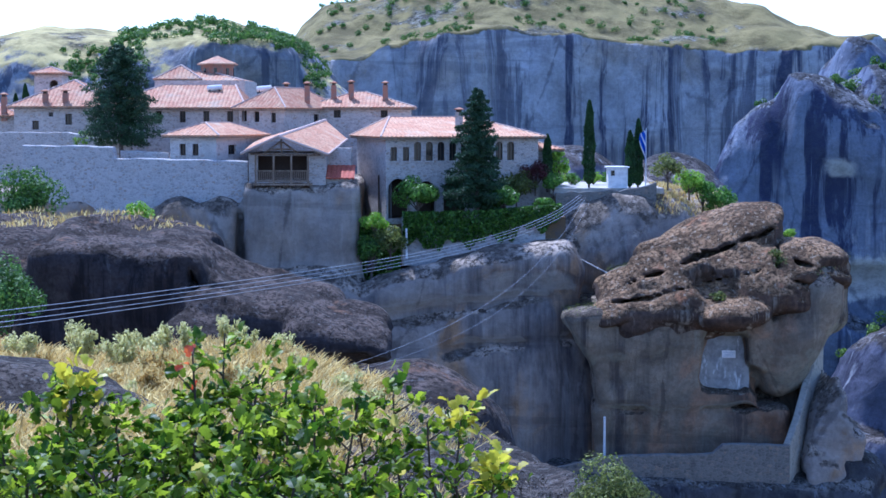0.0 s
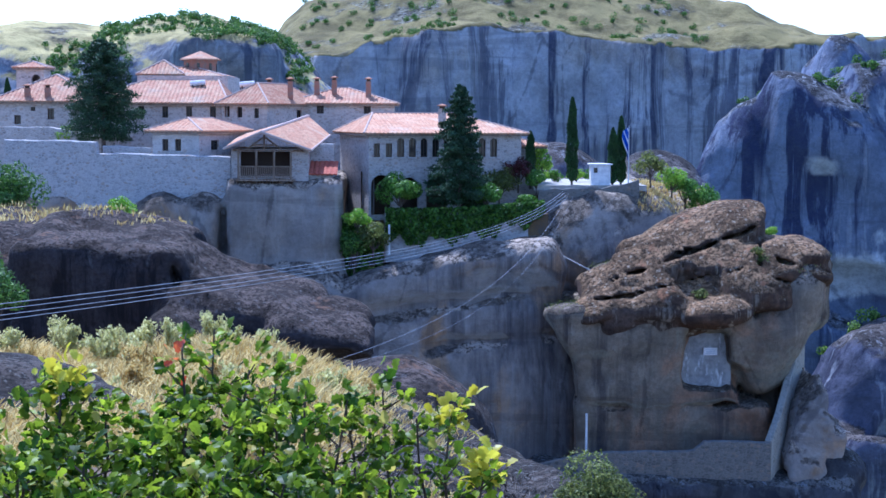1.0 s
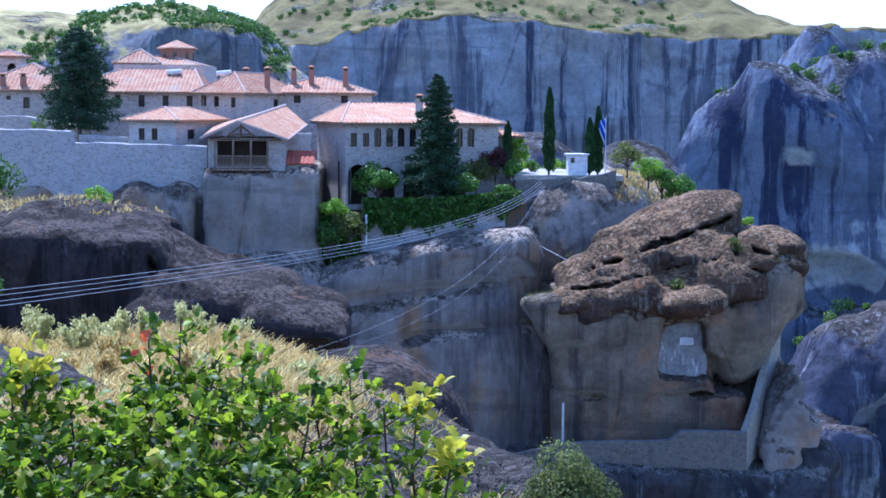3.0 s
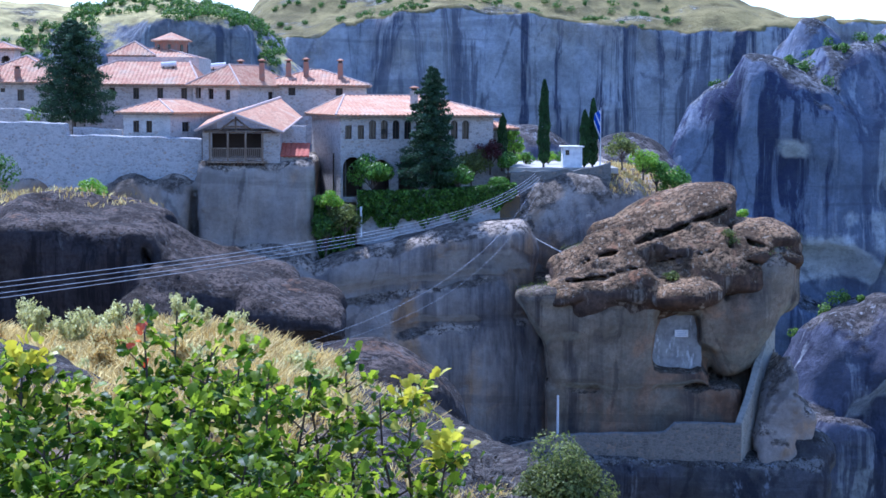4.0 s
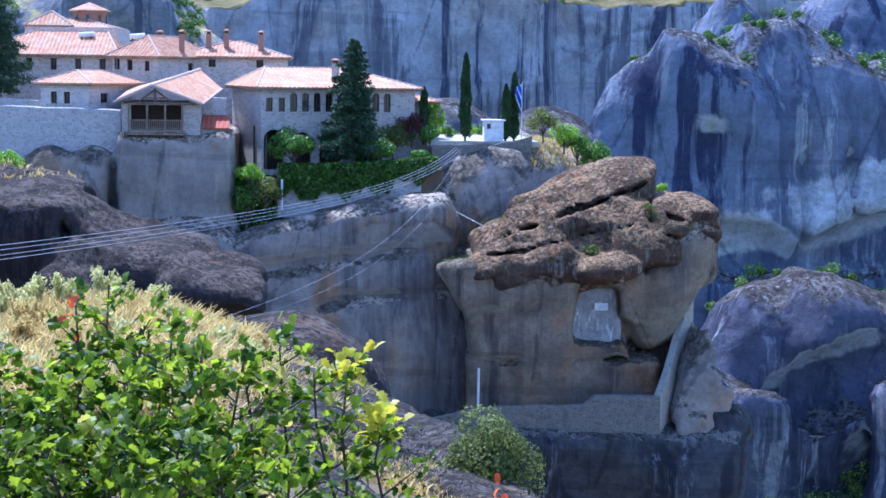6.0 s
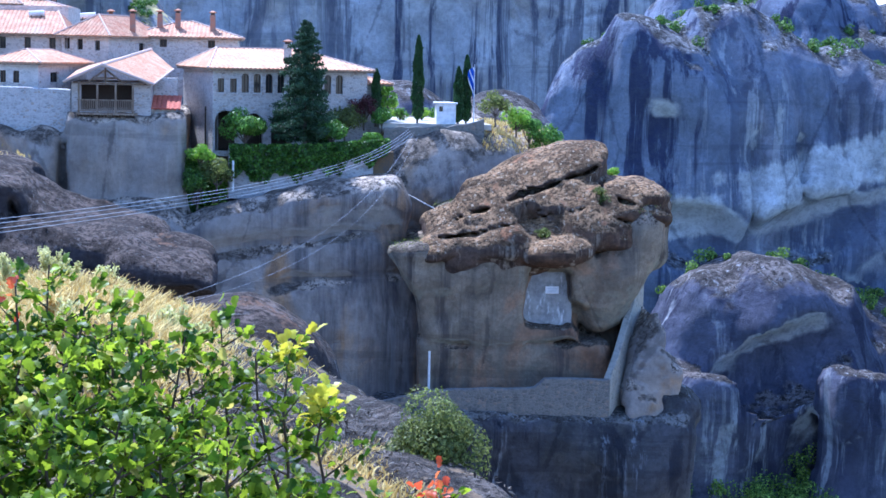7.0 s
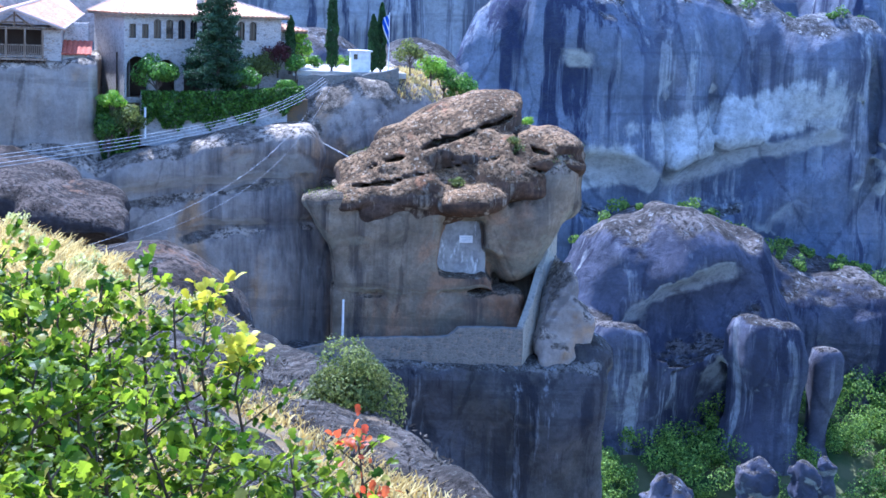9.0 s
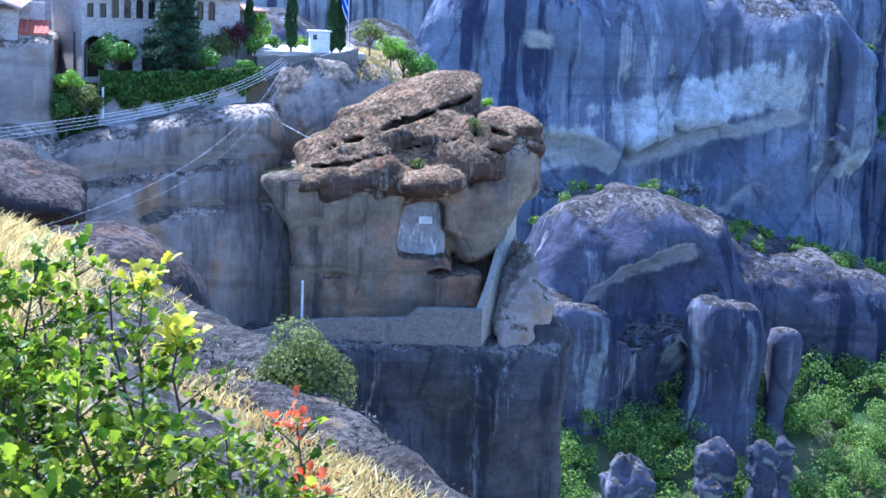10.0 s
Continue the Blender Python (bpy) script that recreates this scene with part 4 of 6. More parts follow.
# far end range and its little tower
house("stone end range with mossy tile roof", -36.2, 140, 0, 8.4, 9.5, -4.0, 1.05, M_WALL, 2.3, 0.5, M_TILE,
      front=[(1.8, 0.55, -0.9, -0.15, False, W), (4.6, 0.55, -0.5, 0.45, False, W), (3.1, 0.4, 0.2, 0.55, False, W)])
house("low stone outbuilding with tile roof", -43.5, 141, 4, 7.2, 8.0, -4.0, 0.3, M_WALL, 1.5, 0.5, M_TILE, front=[(4.5, 0.5, -1.2, -0.4, False, W)])
house("small square bell tower with tiled cap", -36.9, 150, 0, 2.5, 2.5, -4.0, 4.15, M_WALL, 0.55, 0.35, M_TILE,
      front=[(1.75, 0.8, 2.6, 3.5, True, False)], name="bell_tower")
# end porch beyond the big conifer
house("low whitewashed porch with an arched doorway", 6.0, 130.2, 8, 3.0, 4.0, -6.2, -2.35, M_PALE, 0.55, 0.55, M_TILE_NEW,
      front=[(1.0, 1.15, -5.4, -2.75, True, False)], name="porch")

# balcony tower
tower = house("stone tower with a wooden balcony under a gabled tile roof", -14.5, 123.4, 0, 5.75, 9.0, -6.6, -2.55, M_WALL,
              front=[(2.55, 3.75, -4.6, -2.75, False, False)], name="balcony_tower")
th = 6.6
bm = bmesh.new()
R0, R1 = (2.35, -1.2, 5.30), (5.0, 10.6, 6.5)
slope(bm, (6.0, -1.2, 3.98), (6.9, 8.2, 5.0), R0, R1, skew=True)
slope(bm, (-0.4, 9.0, 4.9), (-0.45, -1.2, 4.05), R1, R0, skew=True)
roof = part("roof", bm, M_TILE_NEW, tower, "pink gabled tile roof sweeping down to the balcony")
bm = bmesh.new()
for a, b, r in ((R0, R1, 0.13), (R0, (6.0, -1.2, 3.98), 0.12), (R0, (-0.45, -1.2, 4.05), 0.12), ((6.0, -1.2, 3.98), (6.9, 8.2, 5.0), 0.08)):
    rod(bm, a, b, r)
part("verge_tiles", bm, M_MORTAR, roof, "pale verge tiles")
bm = bmesh.new()
for a, b in (((0.2, -0.5, 4.0), (5.4, -0.5, 3.95)), ((2.5, -0.5, 3.95), (2.5, -0.5, 5.1)), ((1.2, -0.5, 4.0), (2.4, -0.5, 4.9)), ((3.8, -0.5, 4.0), (2.6, -0.5, 4.9)), ((1.6, -0.5, 4.35), (3.4, -0.5, 4.35))):
    rod(bm, a, b, 0.07, None, 4)
part("gable_truss", bm, M_WOOD, roof, "open wooden truss in the gable")
for x in (0.62, 1.95, 3.25, 4.5):
    bm = bmesh.new()
    box(bm, x - 0.07, x + 0.07, -0.86, -0.72, 1.82, 4.0)
    part("post", bm, M_WOOD, tower, "grey wooden balcony post")
bm = bmesh.new()
box(bm, 0.4, 4.75, -0.95, 0.0, 1.68, 1.82)
floor_ob = part("balcony_floor", bm, M_WOOD, tower, "wooden balcony floor")
for i in range(9):
    bm = bmesh.new()
    x = 0.55 + 0.5 * i
    box(bm, x - 0.06, x + 0.06, -0.8, 0.0, 1.5, 1.68)
    rod(bm, (x, -0.6, 1.5), (x, 0.0, 1.1), 0.05, None, 4)
    part("bracket", bm, M_DARK_WOOD_SHADE, floor_ob)
bm = bmesh.new()
box(bm, 0.5, 4.65, -0.9, -0.8, 2.72, 2.80)
box(bm, 0.5, 4.65, -0.88, -0.82, 1.94, 2.0)
rail = part("railing", bm, M_WOOD, tower, "grey wooden balustrade")
bm0 = bmesh.new()
box(bm0, -0.03, 0.03, -0.03, 0.03, 0, 0.72)
first = part("baluster", bm0, M_WOOD, rail)
first.location = (0.62, -0.85, 2.0)
for i in range(1, 27):
    b = new("baluster", first.data)
    b.parent, b.location = rail, (0.62 + 0.15 * i, -0.85, 2.0)
# lean-to beside the tower
annex = house("small stone lean-to with red tiles beside the balcony tower", -8.72, 123.8, 0, 1.75, 3.0, -7.4, -4.3, M_WALL, front=[(0.6, 0.22, -5.1, -4.75, False, W)], name="lean_to")
bm = bmesh.new()
slope(bm, (-0.1, -0.4, 3.0), (2.1, -0.4, 3.0), (-0.1, 1.8, 3.9), (2.1, 1.8, 3.9))
part("roof", bm, M_TILE_RED, annex, "fresh red tile lean-to roof")
bm = bmesh.new()
box(bm, 0, 1.75, 1.8, 3.0, 3.1, 5.2)
part("upper_wall", bm, M_WALL, annex)

# church: side roof and eight-sided drum
church = thing("church", pose(-20.6, 152, -4), "stone church with an eight-sided drum and tiled dome roof", "building", "monastery buildings")
bm = bmesh.new()
box(bm, -5.0, 3.0, -4.5, 5.0, 0, 7.4)
part("wall", bm, M_WALL, church)
nave = thing("side_chapel", pose(-25.4, 148, -4), "low stone side chapel with a hipped tile roof", "building", "monastery buildings")
bm = bmesh.new()
box(bm, 0, 3.6, 0, 4, 0, 7.5)
part("wall", bm, M_WALL, nave)
hip_roof(nave, 3.6, 4.0, 7.55, 1.25, 0.35, M_TILE)


def ring(bm, r, z, n=8):
    return [bm.verts.new((r * math.cos(math.pi / 8 + 6.2832 * i / n), r * math.sin(math.pi / 8 + 6.2832 * i / n), z)) for i in range(n)]


bm = bmesh.new()
a, b = ring(bm, 1.55, 7.0), ring(bm, 1.55, 8.95)
for i in range(8):
    bm.faces.new((a[i], a[(i + 1) % 8], b[(i + 1) % 8], b[i]))
drum = part("drum", bm, M_BRICK, church, "brick drum with narrow windows")
for i in range(8):
    bm = bmesh.new()
    an = 6.2832 * i / 8
    m = Matrix.Rotation(an, 4, "Z")
    box(bm, 1.38, 1.5, -0.13, 0.13, 7.7, 8.6)
    bm.transform(m)
    part("window", bm, M_PANE, drum, "narrow dark drum window")
bm = bmesh.new()
lo, hi = ring(bm, 1.95, 8.9), ring(bm, 1.9, 9.02)
tip = bm.verts.new((0, 0, 9.75))
for i in range(8):
    bm.faces.new((lo[i], lo[(i + 1) % 8], hi[(i + 1) % 8], hi[i]))
    bm.faces.new((hi[i], hi[(i + 1) % 8], tip))
part("roof", bm, M_TILE, church, "shallow eight-sided tile roof")
hip_roof(church, 7.2, 8.5, 7.4, 1.0, 0.2, M_TILE, "nave_roof").location = (-4.6, -4.0, 0)

for x, y, a, b in ((-11.4, 139.5, 1.7, 3.1), (-9.4, 143, 2.0, 3.2), (-7.9, 143, 2.0, 3.3), (-4.95, 142.5, 1.6, 3.2), (-31.9, 140.3, 1.2, 2.5), (-33.6, 140.3, 1.2, 2.45), (-37.4, 141.4, 0.6, 2.2), (-13.4, 142, 2.2, 3.1)):
    chimney(x, y, a, b)
chimney(1.25, 129.6, -0.6, 0.85, 0.3, M_WALL)
for x, y, z in ((-19.4, 141.2, 2.38), (-15.1, 140.2, 2.3)):
    bm = bmesh.new()
    rod(bm, (-0.62, 0, 0.2), (0.62, 0, 0.3), 0.24, None, 14)
    bmesh.ops.bevel(bm, geom=[e for e in bm.edges if len(e.link_faces) == 2 and e.calc_face_angle() > 1.2], offset=0.09, segments=2, affect="EDGES")
    ob = thing("water_tank", pose(x, y, z), "white rounded water tank lying on the tiled roof", "tank", "roof tanks")
    part("tank", bm, M_WHITE, ob)
    for sx in (-0.4, 0.4):
        bm = bmesh.new()
        box(bm, sx - 0.04, sx + 0.04, -0.2, 0.2, -0.35, 0.12)
        part("cradle", bm, M_DARK_WOOD_SHADE, ob)


# ---- ramparts, terrace walls, the ledge path ----
def run_wall(name, pts, thick, material, label, category="wall", crown=0.0):
    """A masonry wall along points (x, y, bottom, top), with an uneven crown."""
    bm = bmesh.new()
    rows = []
    rnd = random.Random(len(pts) * 7 + int(pts[0][0]))
    for (a, b) in zip(pts, pts[1:]):
        n = max(int(math.dist(a[:2], b[:2]) / 0.6), 1)
        for i in range(n + (b is pts[-1])):
            rows.append(Vector(a).lerp(Vector(b), i / n))
    prev = None
    for i, r in enumerate(rows):
        o = rows[min(i + 1, len(rows) - 1)] - rows[max(i - 1, 0)]
        nrm = Vector((o[1], -o[0], 0)).normalized()
        top = r[3] + rnd.uniform(-crown, crown)
        c = Vector((r[0], r[1], 0))
        cur = [bm.verts.new(c + nrm * s * thick / 2 + Vector((0, 0, z))) for s, z in ((1, r[2]), (1, top - 0.06), (0.82, top), (-0.82, top), (-1, top - 0.06), (-1, r[2]))]
        if prev:
            for k in range(6):
                bm.faces.new((prev[k], cur[k], cur[(k + 1) % 6], prev[(k + 1) % 6]))
        else:
            bm.faces.new(cur[::-1])
        prev = cur
    bm.faces.new(prev)
    me = bpy.data.meshes.new(name)
    bm.to_mesh(me)
    bm.free()
    me.materials.append(material)
    return tagged(new(name, me), label, category)


run_wall("rampart_wall", [(-32.0, 126.6, -7.5, -1.95), (-25.0, 125.9, -7.5, -2.1), (-24.9, 125.9, -7.5, -2.95), (-14.6, 124.6, -7.5, -3.15)], 0.9, M_RAMPART, "pale rubble stone rampart wall on the rock edge", crown=0.05)
run_wall("upper_wall", [(-25.0, 128.6, -5, -2.45), (-21.2, 128.4, -5, -2.6)], 0.5, M_RAMPART, "low rubble wall behind the rampart", crown=0.06)
run_wall("upper_wall", [(-44, 136, -6, -1.0), (-30.5, 135, -6, -1.1), (-25.0, 133, -6, -2.0)], 0.6, M_WALL, "shaded rubble retaining wall below the end range", crown=0.06)
run_wall("garden_wall", [(-2.9, 129.5, -11, -7.2), (-2.8, 124.0, -11, -7.25), (3.0, 123.6, -11, -7.15), (8.6, 124.2, -11, -6.75)], 0.6, M_RAMPART, "stone retaining wall of the garden terrace", crown=0.04)
run_wall("court_wall", [(8.6, 126.3, -7.4, -5.62), (13.4, 126.2, -7.4, -5.42), (16.3, 126.6, -7.4, -4.95)], 0.45, M_LEDGE, "sloping rubble parapet at the edge of the court", crown=0.12)
run_wall("ledge_wall", [(5.6, 112.6, -26.2, -24.3), (8.2, 111.4, -26.2, -23.6), (10.8, 110.6, -25.2, -22.75), (18.2, 110.4, -25.2, -22.55), (18.9, 110.4, -25.2, -21.85), (23.4, 110.6, -25.2, -22.0)], 0.6, M_LEDGE, "grey masonry parapet along the rock ledge path", crown=0.05)
run_wall("stair_wall", [(23.3, 110.6, -25.2, -21.9), (24.2, 112.0, -25, -20.4), (25.7, 115.0, -23.0, -17.6), (27.3, 118.8, -18.5, -14.4)], 0.5, M_STAIRWALL, "pale plastered wall of the stair climbing round the rock", crown=0.03)

bm = bmesh.new()
box(bm, -2.8, 9.2, 123.8, 133.0, -10.5, -7.35)
court = tagged(part("garden_terrace", bm, M_GROUND, None), "earth terrace of the monastery garden", "terrace", kind="structure")
bm = bmesh.new()
box(bm, 8.3, 17.0, 127.2, 140.0, -5.75, -5.32)
tagged(part("court", bm, M_PAVE, None), "sunlit pale paved court", "court", kind="structure")

# booth, flag, sign, posts
booth = thing("booth", pose(12.75, 127.6, -5.32), "small pale grey ticket booth with flat roof in the court", "booth")
bm = bmesh.new()
panel(bm, lambda s, z, q: (s, q, z), 1.5, 1.55, [(0.2, 0.5, 0.95, 1.35, False)], 0.08)
panel(bm, lambda s, z, q: (1.5 - q, s, z), 1.4, 1.55, [(0.4, 1.0, 0.85, 1.35, False)], 0.08)
panel(bm, lambda s, z, q: (q, 1.4 - s, z), 1.4, 1.55, [], 0.08)
panel(bm, lambda s, z, q: (1.5 - s, 1.4 - q, z), 1.5, 1.55, [], 0.08)
part("wall", bm, M_WHITE, booth)
bm = bmesh.new()
box(bm, -0.14, 1.64, -0.16, 1.56, 1.55, 1.66)
bmesh.ops.bevel(bm, geom=bm.edges[:], offset=0.02, affect="EDGES")
part("roof", bm, M_WHITE, booth, "flat white roof slab")
bm = bmesh.new()
box(bm, 0.2, 0.5, 0.04, 0.06, 0.95, 1.35)
part("pane", bm, M_PANE, booth)

_m = Mat("blue_cloth", 0.8)
_w = _m.node("ShaderNodeTexWave")
_w.inputs["Scale"].default_value = 1.3
_w.inputs["Distortion"].default_value = 1.2
_m.link(_m.scaled(1, 1, 0.35, (0, 50, 0)), _w.inputs["Vector"])
M_FLAG = _m.done(_m.mix(_m.ramp(_w.outputs["Fac"], 0.8, 0.86), (0.03, 0.09, 0.5), (0.75, 0.77, 0.8)))
flag = thing("flag", pose(15.75, 128.5, -5.3), "blue and white striped flag hanging limp on a pole", "flag")
bm = bmesh.new()
rod(bm, (0, 0, 0), (0, 0, 4.6), 0.045, 0.03, 8)
part("pole", bm, M_WHITE, flag, "thin white flagpole")
bm = bmesh.new()
prev = None
for j in range(15):
    z = 4.45 - 2.3 * j / 14
    row = [bm.verts.new((-0.03 - 0.085 * i * (0.55 + 0.45 * math.sin(j * 0.3 + 0.8)), 0.09 * math.sin(i * 1.9 + j * 0.25), z - 0.05 * i)) for i in range(7)]
    if prev:
        for k in range(6):
            bm.faces.new((prev[k], row[k], row[k + 1], prev[k + 1]))
    prev = row
part("cloth", bm, M_FLAG, flag, "folded blue and white cloth")

sign = thing("sign", pose(19.85, 114.0, -16.3), "small white blank board fixed to the rock recess", "sign")
bm = bmesh.new()
box(bm, -0.48, 0.48, -0.05, 0.0, -0.26, 0.26)
bmesh.ops.bevel(bm, geom=bm.edges[:], offset=0.012, affect="EDGES")
part("board", bm, M_WHITE, sign)
_m = Mat("sign_print", 0.6)
M_PRINT = _m.done((0.45, 0.50, 0.58))
for k, wd in enumerate((0.36, 0.3, 0.34)):
    bm = bmesh.new()
    box(bm, -wd, wd, -0.056, -0.0505, 0.1 - 0.12 * k, 0.14 - 0.12 * k)
    part("print_line", bm, M_PRINT, sign)
for x, y, z, h in ((-2.72, 122.6, -10.4, 2.3), (11.05, 111.8, -24.4, 4.1)):
    bm = bmesh.new()
    rod(bm, (0, 0, 0), (0.0, 0, h), 0.09, 0.08, 8)
    ob = thing("post", pose(x, y, z), "white painted standing post", "post", "white posts")
    part("shaft", bm, M_WHITE, ob)
bm = bmesh.new()
box(bm, 17.6, 21.3, 114.15, 116.2, -19.6, -14.2)
bmesh.ops.subdivide_edges(bm, edges=bm.edges[:], cuts=6, use_grid_fill=True)
for v in bm.verts:
    v.co += Vector((noise.noise(v.co * 1.7) * 0.12, noise.noise(v.co * 1.3 + Vector((5, 0, 0))) * 0.1, noise.noise(v.co * 1.9) * 0.12))
tagged(part("niche_wall", bm, M_NICHE, None), "pale plastered wall closing a niche in the boulder", "wall")
# hand rail down to the cleft
bm = bmesh.new()
rod(bm, (9.9, 121.5, -10.2), (12.9, 118.0, -11.6), 0.06, None, 6)
rod(bm, (9.95, 121.5, -10.2), (9.95, 121.5, -11.4), 0.05, None, 6)
rod(bm, (12.7, 118.2, -11.5), (12.7, 118.2, -12.6), 0.05, None, 6)
tagged(part("handrail", bm, M_NICHE, None), "pale metal handrail over the cleft steps", "handrail")


# ---- cables ----
_m = Mat("steel_cable", 0.45, 0.5)
_m.b.inputs["Metallic"].default_value = 0.6
M_CABLE = _m.done((0.33, 0.33, 0.36))


def cable(a, b, sag, r0, r1):
    a, b = Vector(a), Vector(b)
    cu = bpy.data.curves.new("cable", "CURVE")
    cu.dimensions, cu.bevel_depth, cu.bevel_resolution = "3D", 1.0, 1
    sp = cu.splines.new("POLY")
    n = 40
    sp.points.add(n)
    for i in range(n + 1):
        t = i / n
        p = a.lerp(b, t) - Vector((0, 0, sag * 4 * t * (1 - t)))
        sp.points[i].co = (*p, 1)
        sp.points[i].radius = r0 + (r1 - r0) * t
    cu.materials.append(M_CABLE)
    return tagged(new("cable", cu), "thin grey steel cable strung over the ravine", "cable", "ropeway cables")


for du, (dz, ez) in enumerate(((0.05, 0.2), (0.0, 0.08), (-0.055, -0.1), (-0.10, -0.25))):
    cable((-4.35, 14, -1.75 + dz), (10.6 + 0.12 * du, 126.8, -5.9 + ez), 0.95, 0.0038, 0.0125)
cable((-2.3, 40, -6.0), (10.9, 126.0, -5.9), 1.75, 0.004, 0.009)
cable((-2.0, 40, -6.1), (11.3, 126.0, -6.0), 2.1, 0.003, 0.006)


# ---- plants ----
def leaf_material(name, dark, light, clear=0.35, rough=0.45, odd=None, spec=0.4):
    m = Mat(name, rough, spec)
    r = m.island()
    c = m.mix(m.ramp(r, 0.12, 1.05), dark, light)
    if odd:
        c = m.mix(m.ramp(r, 0.93, 0.96), c, odd)
    c = m.mix(m.ramp(m.noise(1.3, 3, 0.6), 0.35, 0.65, 0, 0.5), c, tuple(v * 0.55 for v in dark))
    m.done(c)
    tr = m.node("ShaderNodeBsdfTranslucent")
    m.link(c, tr.inputs["Color"])
    mx = m.node("ShaderNodeMixShader")
    mx.inputs[0].default_value = clear
    m.link(m.b.outputs[0], mx.inputs[1])
    m.link(tr.outputs[0], mx.inputs[2])
    m.link(mx.outputs[0], m.t.nodes["Material Output"].inputs["Surface"])
    return m.m


M_CONIFER = leaf_material("dark_conifer_needles", (0.026, 0.062, 0.028), (0.075, 0.15, 0.06), 0.18, 0.6)
M_CYPRESS = leaf_material("cypress_green", (0.022, 0.06, 0.014), (0.06, 0.14, 0.028), 0.15, 0.6)
M_GARDEN = leaf_material("garden_tree_leaves", (0.07, 0.17, 0.02), (0.24, 0.44, 0.06), 0.4)
M_IVY = leaf_material("ivy_leaves", (0.04, 0.10, 0.014), (0.19, 0.36, 0.045), 0.3)
M_LIME = leaf_material("lime_green_leaves", (0.20, 0.40, 0.03), (0.48, 0.64, 0.07), 0.45)
M_SCRUB = leaf_material("scrub_leaves", (0.05, 0.12, 0.02), (0.20, 0.35, 0.055), 0.3, 0.6)
M_OLIVE = leaf_material("grey_green_leaves", (0.10, 0.13, 0.03), (0.32, 0.35, 0.085), 0.45, 0.6)
M_FOREST = leaf_material("woodland_leaves", (0.08, 0.16, 0.03), (0.40, 0.56, 0.09), 0.35, 0.7)
M_WINE = leaf_material("wine_red_leaves", (0.07, 0.015, 0.02), (0.16, 0.05, 0.05), 0.3)
M_OAK = leaf_material("oak_shrub_leaves", (0.045, 0.10, 0.006), (0.43, 0.54, 0.022), 0.55, 0.45, (0.58, 0.50, 0.10), 0.2)
M_YELLOW = leaf_material("yellow_leaves", (0.55, 0.48, 0.02), (0.75, 0.70, 0.06), 0.5)
M_ORANGE = leaf_material("orange_red_leaves", (0.60, 0.09, 0.03), (0.75, 0.22, 0.06), 0.5)
M_GRASS = leaf_material("dry_grass", (0.50, 0.34, 0.09), (0.88, 0.74, 0.32), 0.5, 0.8)
M_WEED = leaf_material("pale_weeds", (0.52, 0.50, 0.16), (0.86, 0.82, 0.42), 0.5, 0.8)
_m = Mat("bark", 0.95)
M_BARK = _m.done(_m.mix(_m.ramp(_m.noise(7, 6, 0.7, _m.scaled(1, 1, 0.25)), 0.35, 0.65), (0.06, 0.045, 0.035), (0.16, 0.13, 0.105)), _m.noise(20, 5), 0.02)
_m = Mat("twig_bark", 0.9)
M_TWIG = _m.done(_m.mix(_m.noise(15, 4), (0.05, 0.035, 0.025), (0.12, 0.085, 0.06)))


def sprays(pts, size, rs, aspect=0.6, lift=None, droop=0.0, face=None):
    """A diamond-shaped, slightly folded leaf or spray at each point."""
    n = len(pts)
    d = rs.normal(size=(n, 3))
    if lift is not None:
        d = d * 0.6 + lift
    d[:, 2] -= droop
    d /= np.linalg.norm(d, axis=1)[:, None] + 1e-9
    if face is not None:
        d = np.cross(face + rs.normal(size=(n, 3)) * 0.42, d)
        d /= np.linalg.norm(d, axis=1)[:, None] + 1e-9
    s = np.cross(d, rs.normal(size=(n, 3)) if face is None else face + rs.normal(size=(n, 3)) * 0.42)
    s /= np.linalg.norm(s, axis=1)[:, None] + 1e-9
    f = np.cross(d, s)
    L = size * rs.uniform(0.6, 1.3, n)[:, None]
    a = pts - d * L / 2
    b = pts + s * L * aspect / 2 + f * L * 0.12
    c = pts + d * L / 2
    e = pts - s * L * aspect / 2 + f * L * 0.12
    v = np.stack([a, b, c, e], 1).reshape(-1, 3)
    return v, np.arange(4 * n).reshape(n, 4)


def foliage(name, pts, size, rs, material, parent, aspect=0.6, lift=None, droop=0.0, label="", face=None):
    v, f = sprays(np.asarray(pts, float), size, rs, aspect, lift, droop, face)
    ob = new(name, fill(name, v, f, material, False))
    ob.parent = parent
    if label:
        ob["label"] = label
    return ob


def ball(rs, n, r, shell=0.55):
    d = rs.normal(size=(n, 3))
    d /= np.linalg.norm(d, axis=1)[:, None]
    return d * (shell + (1 - shell) * rs.rand(n, 1) ** 0.5) * np.array(r)


def limb(bm, a, b, r0, r1, bend, rs, n=4):
    pts = [Vector(a).lerp(Vector(b), i / n) + Vector(rs.normal(size=3) * bend * math.sin(math.pi * i / n)) for i in range(n + 1)]
    for i in range(n):
        rod(bm, pts[i], pts[i + 1], r0 + (r1 - r0) * i / n, r0 + (r1 - r0) * (i + 1) / n, 6)
    return pts


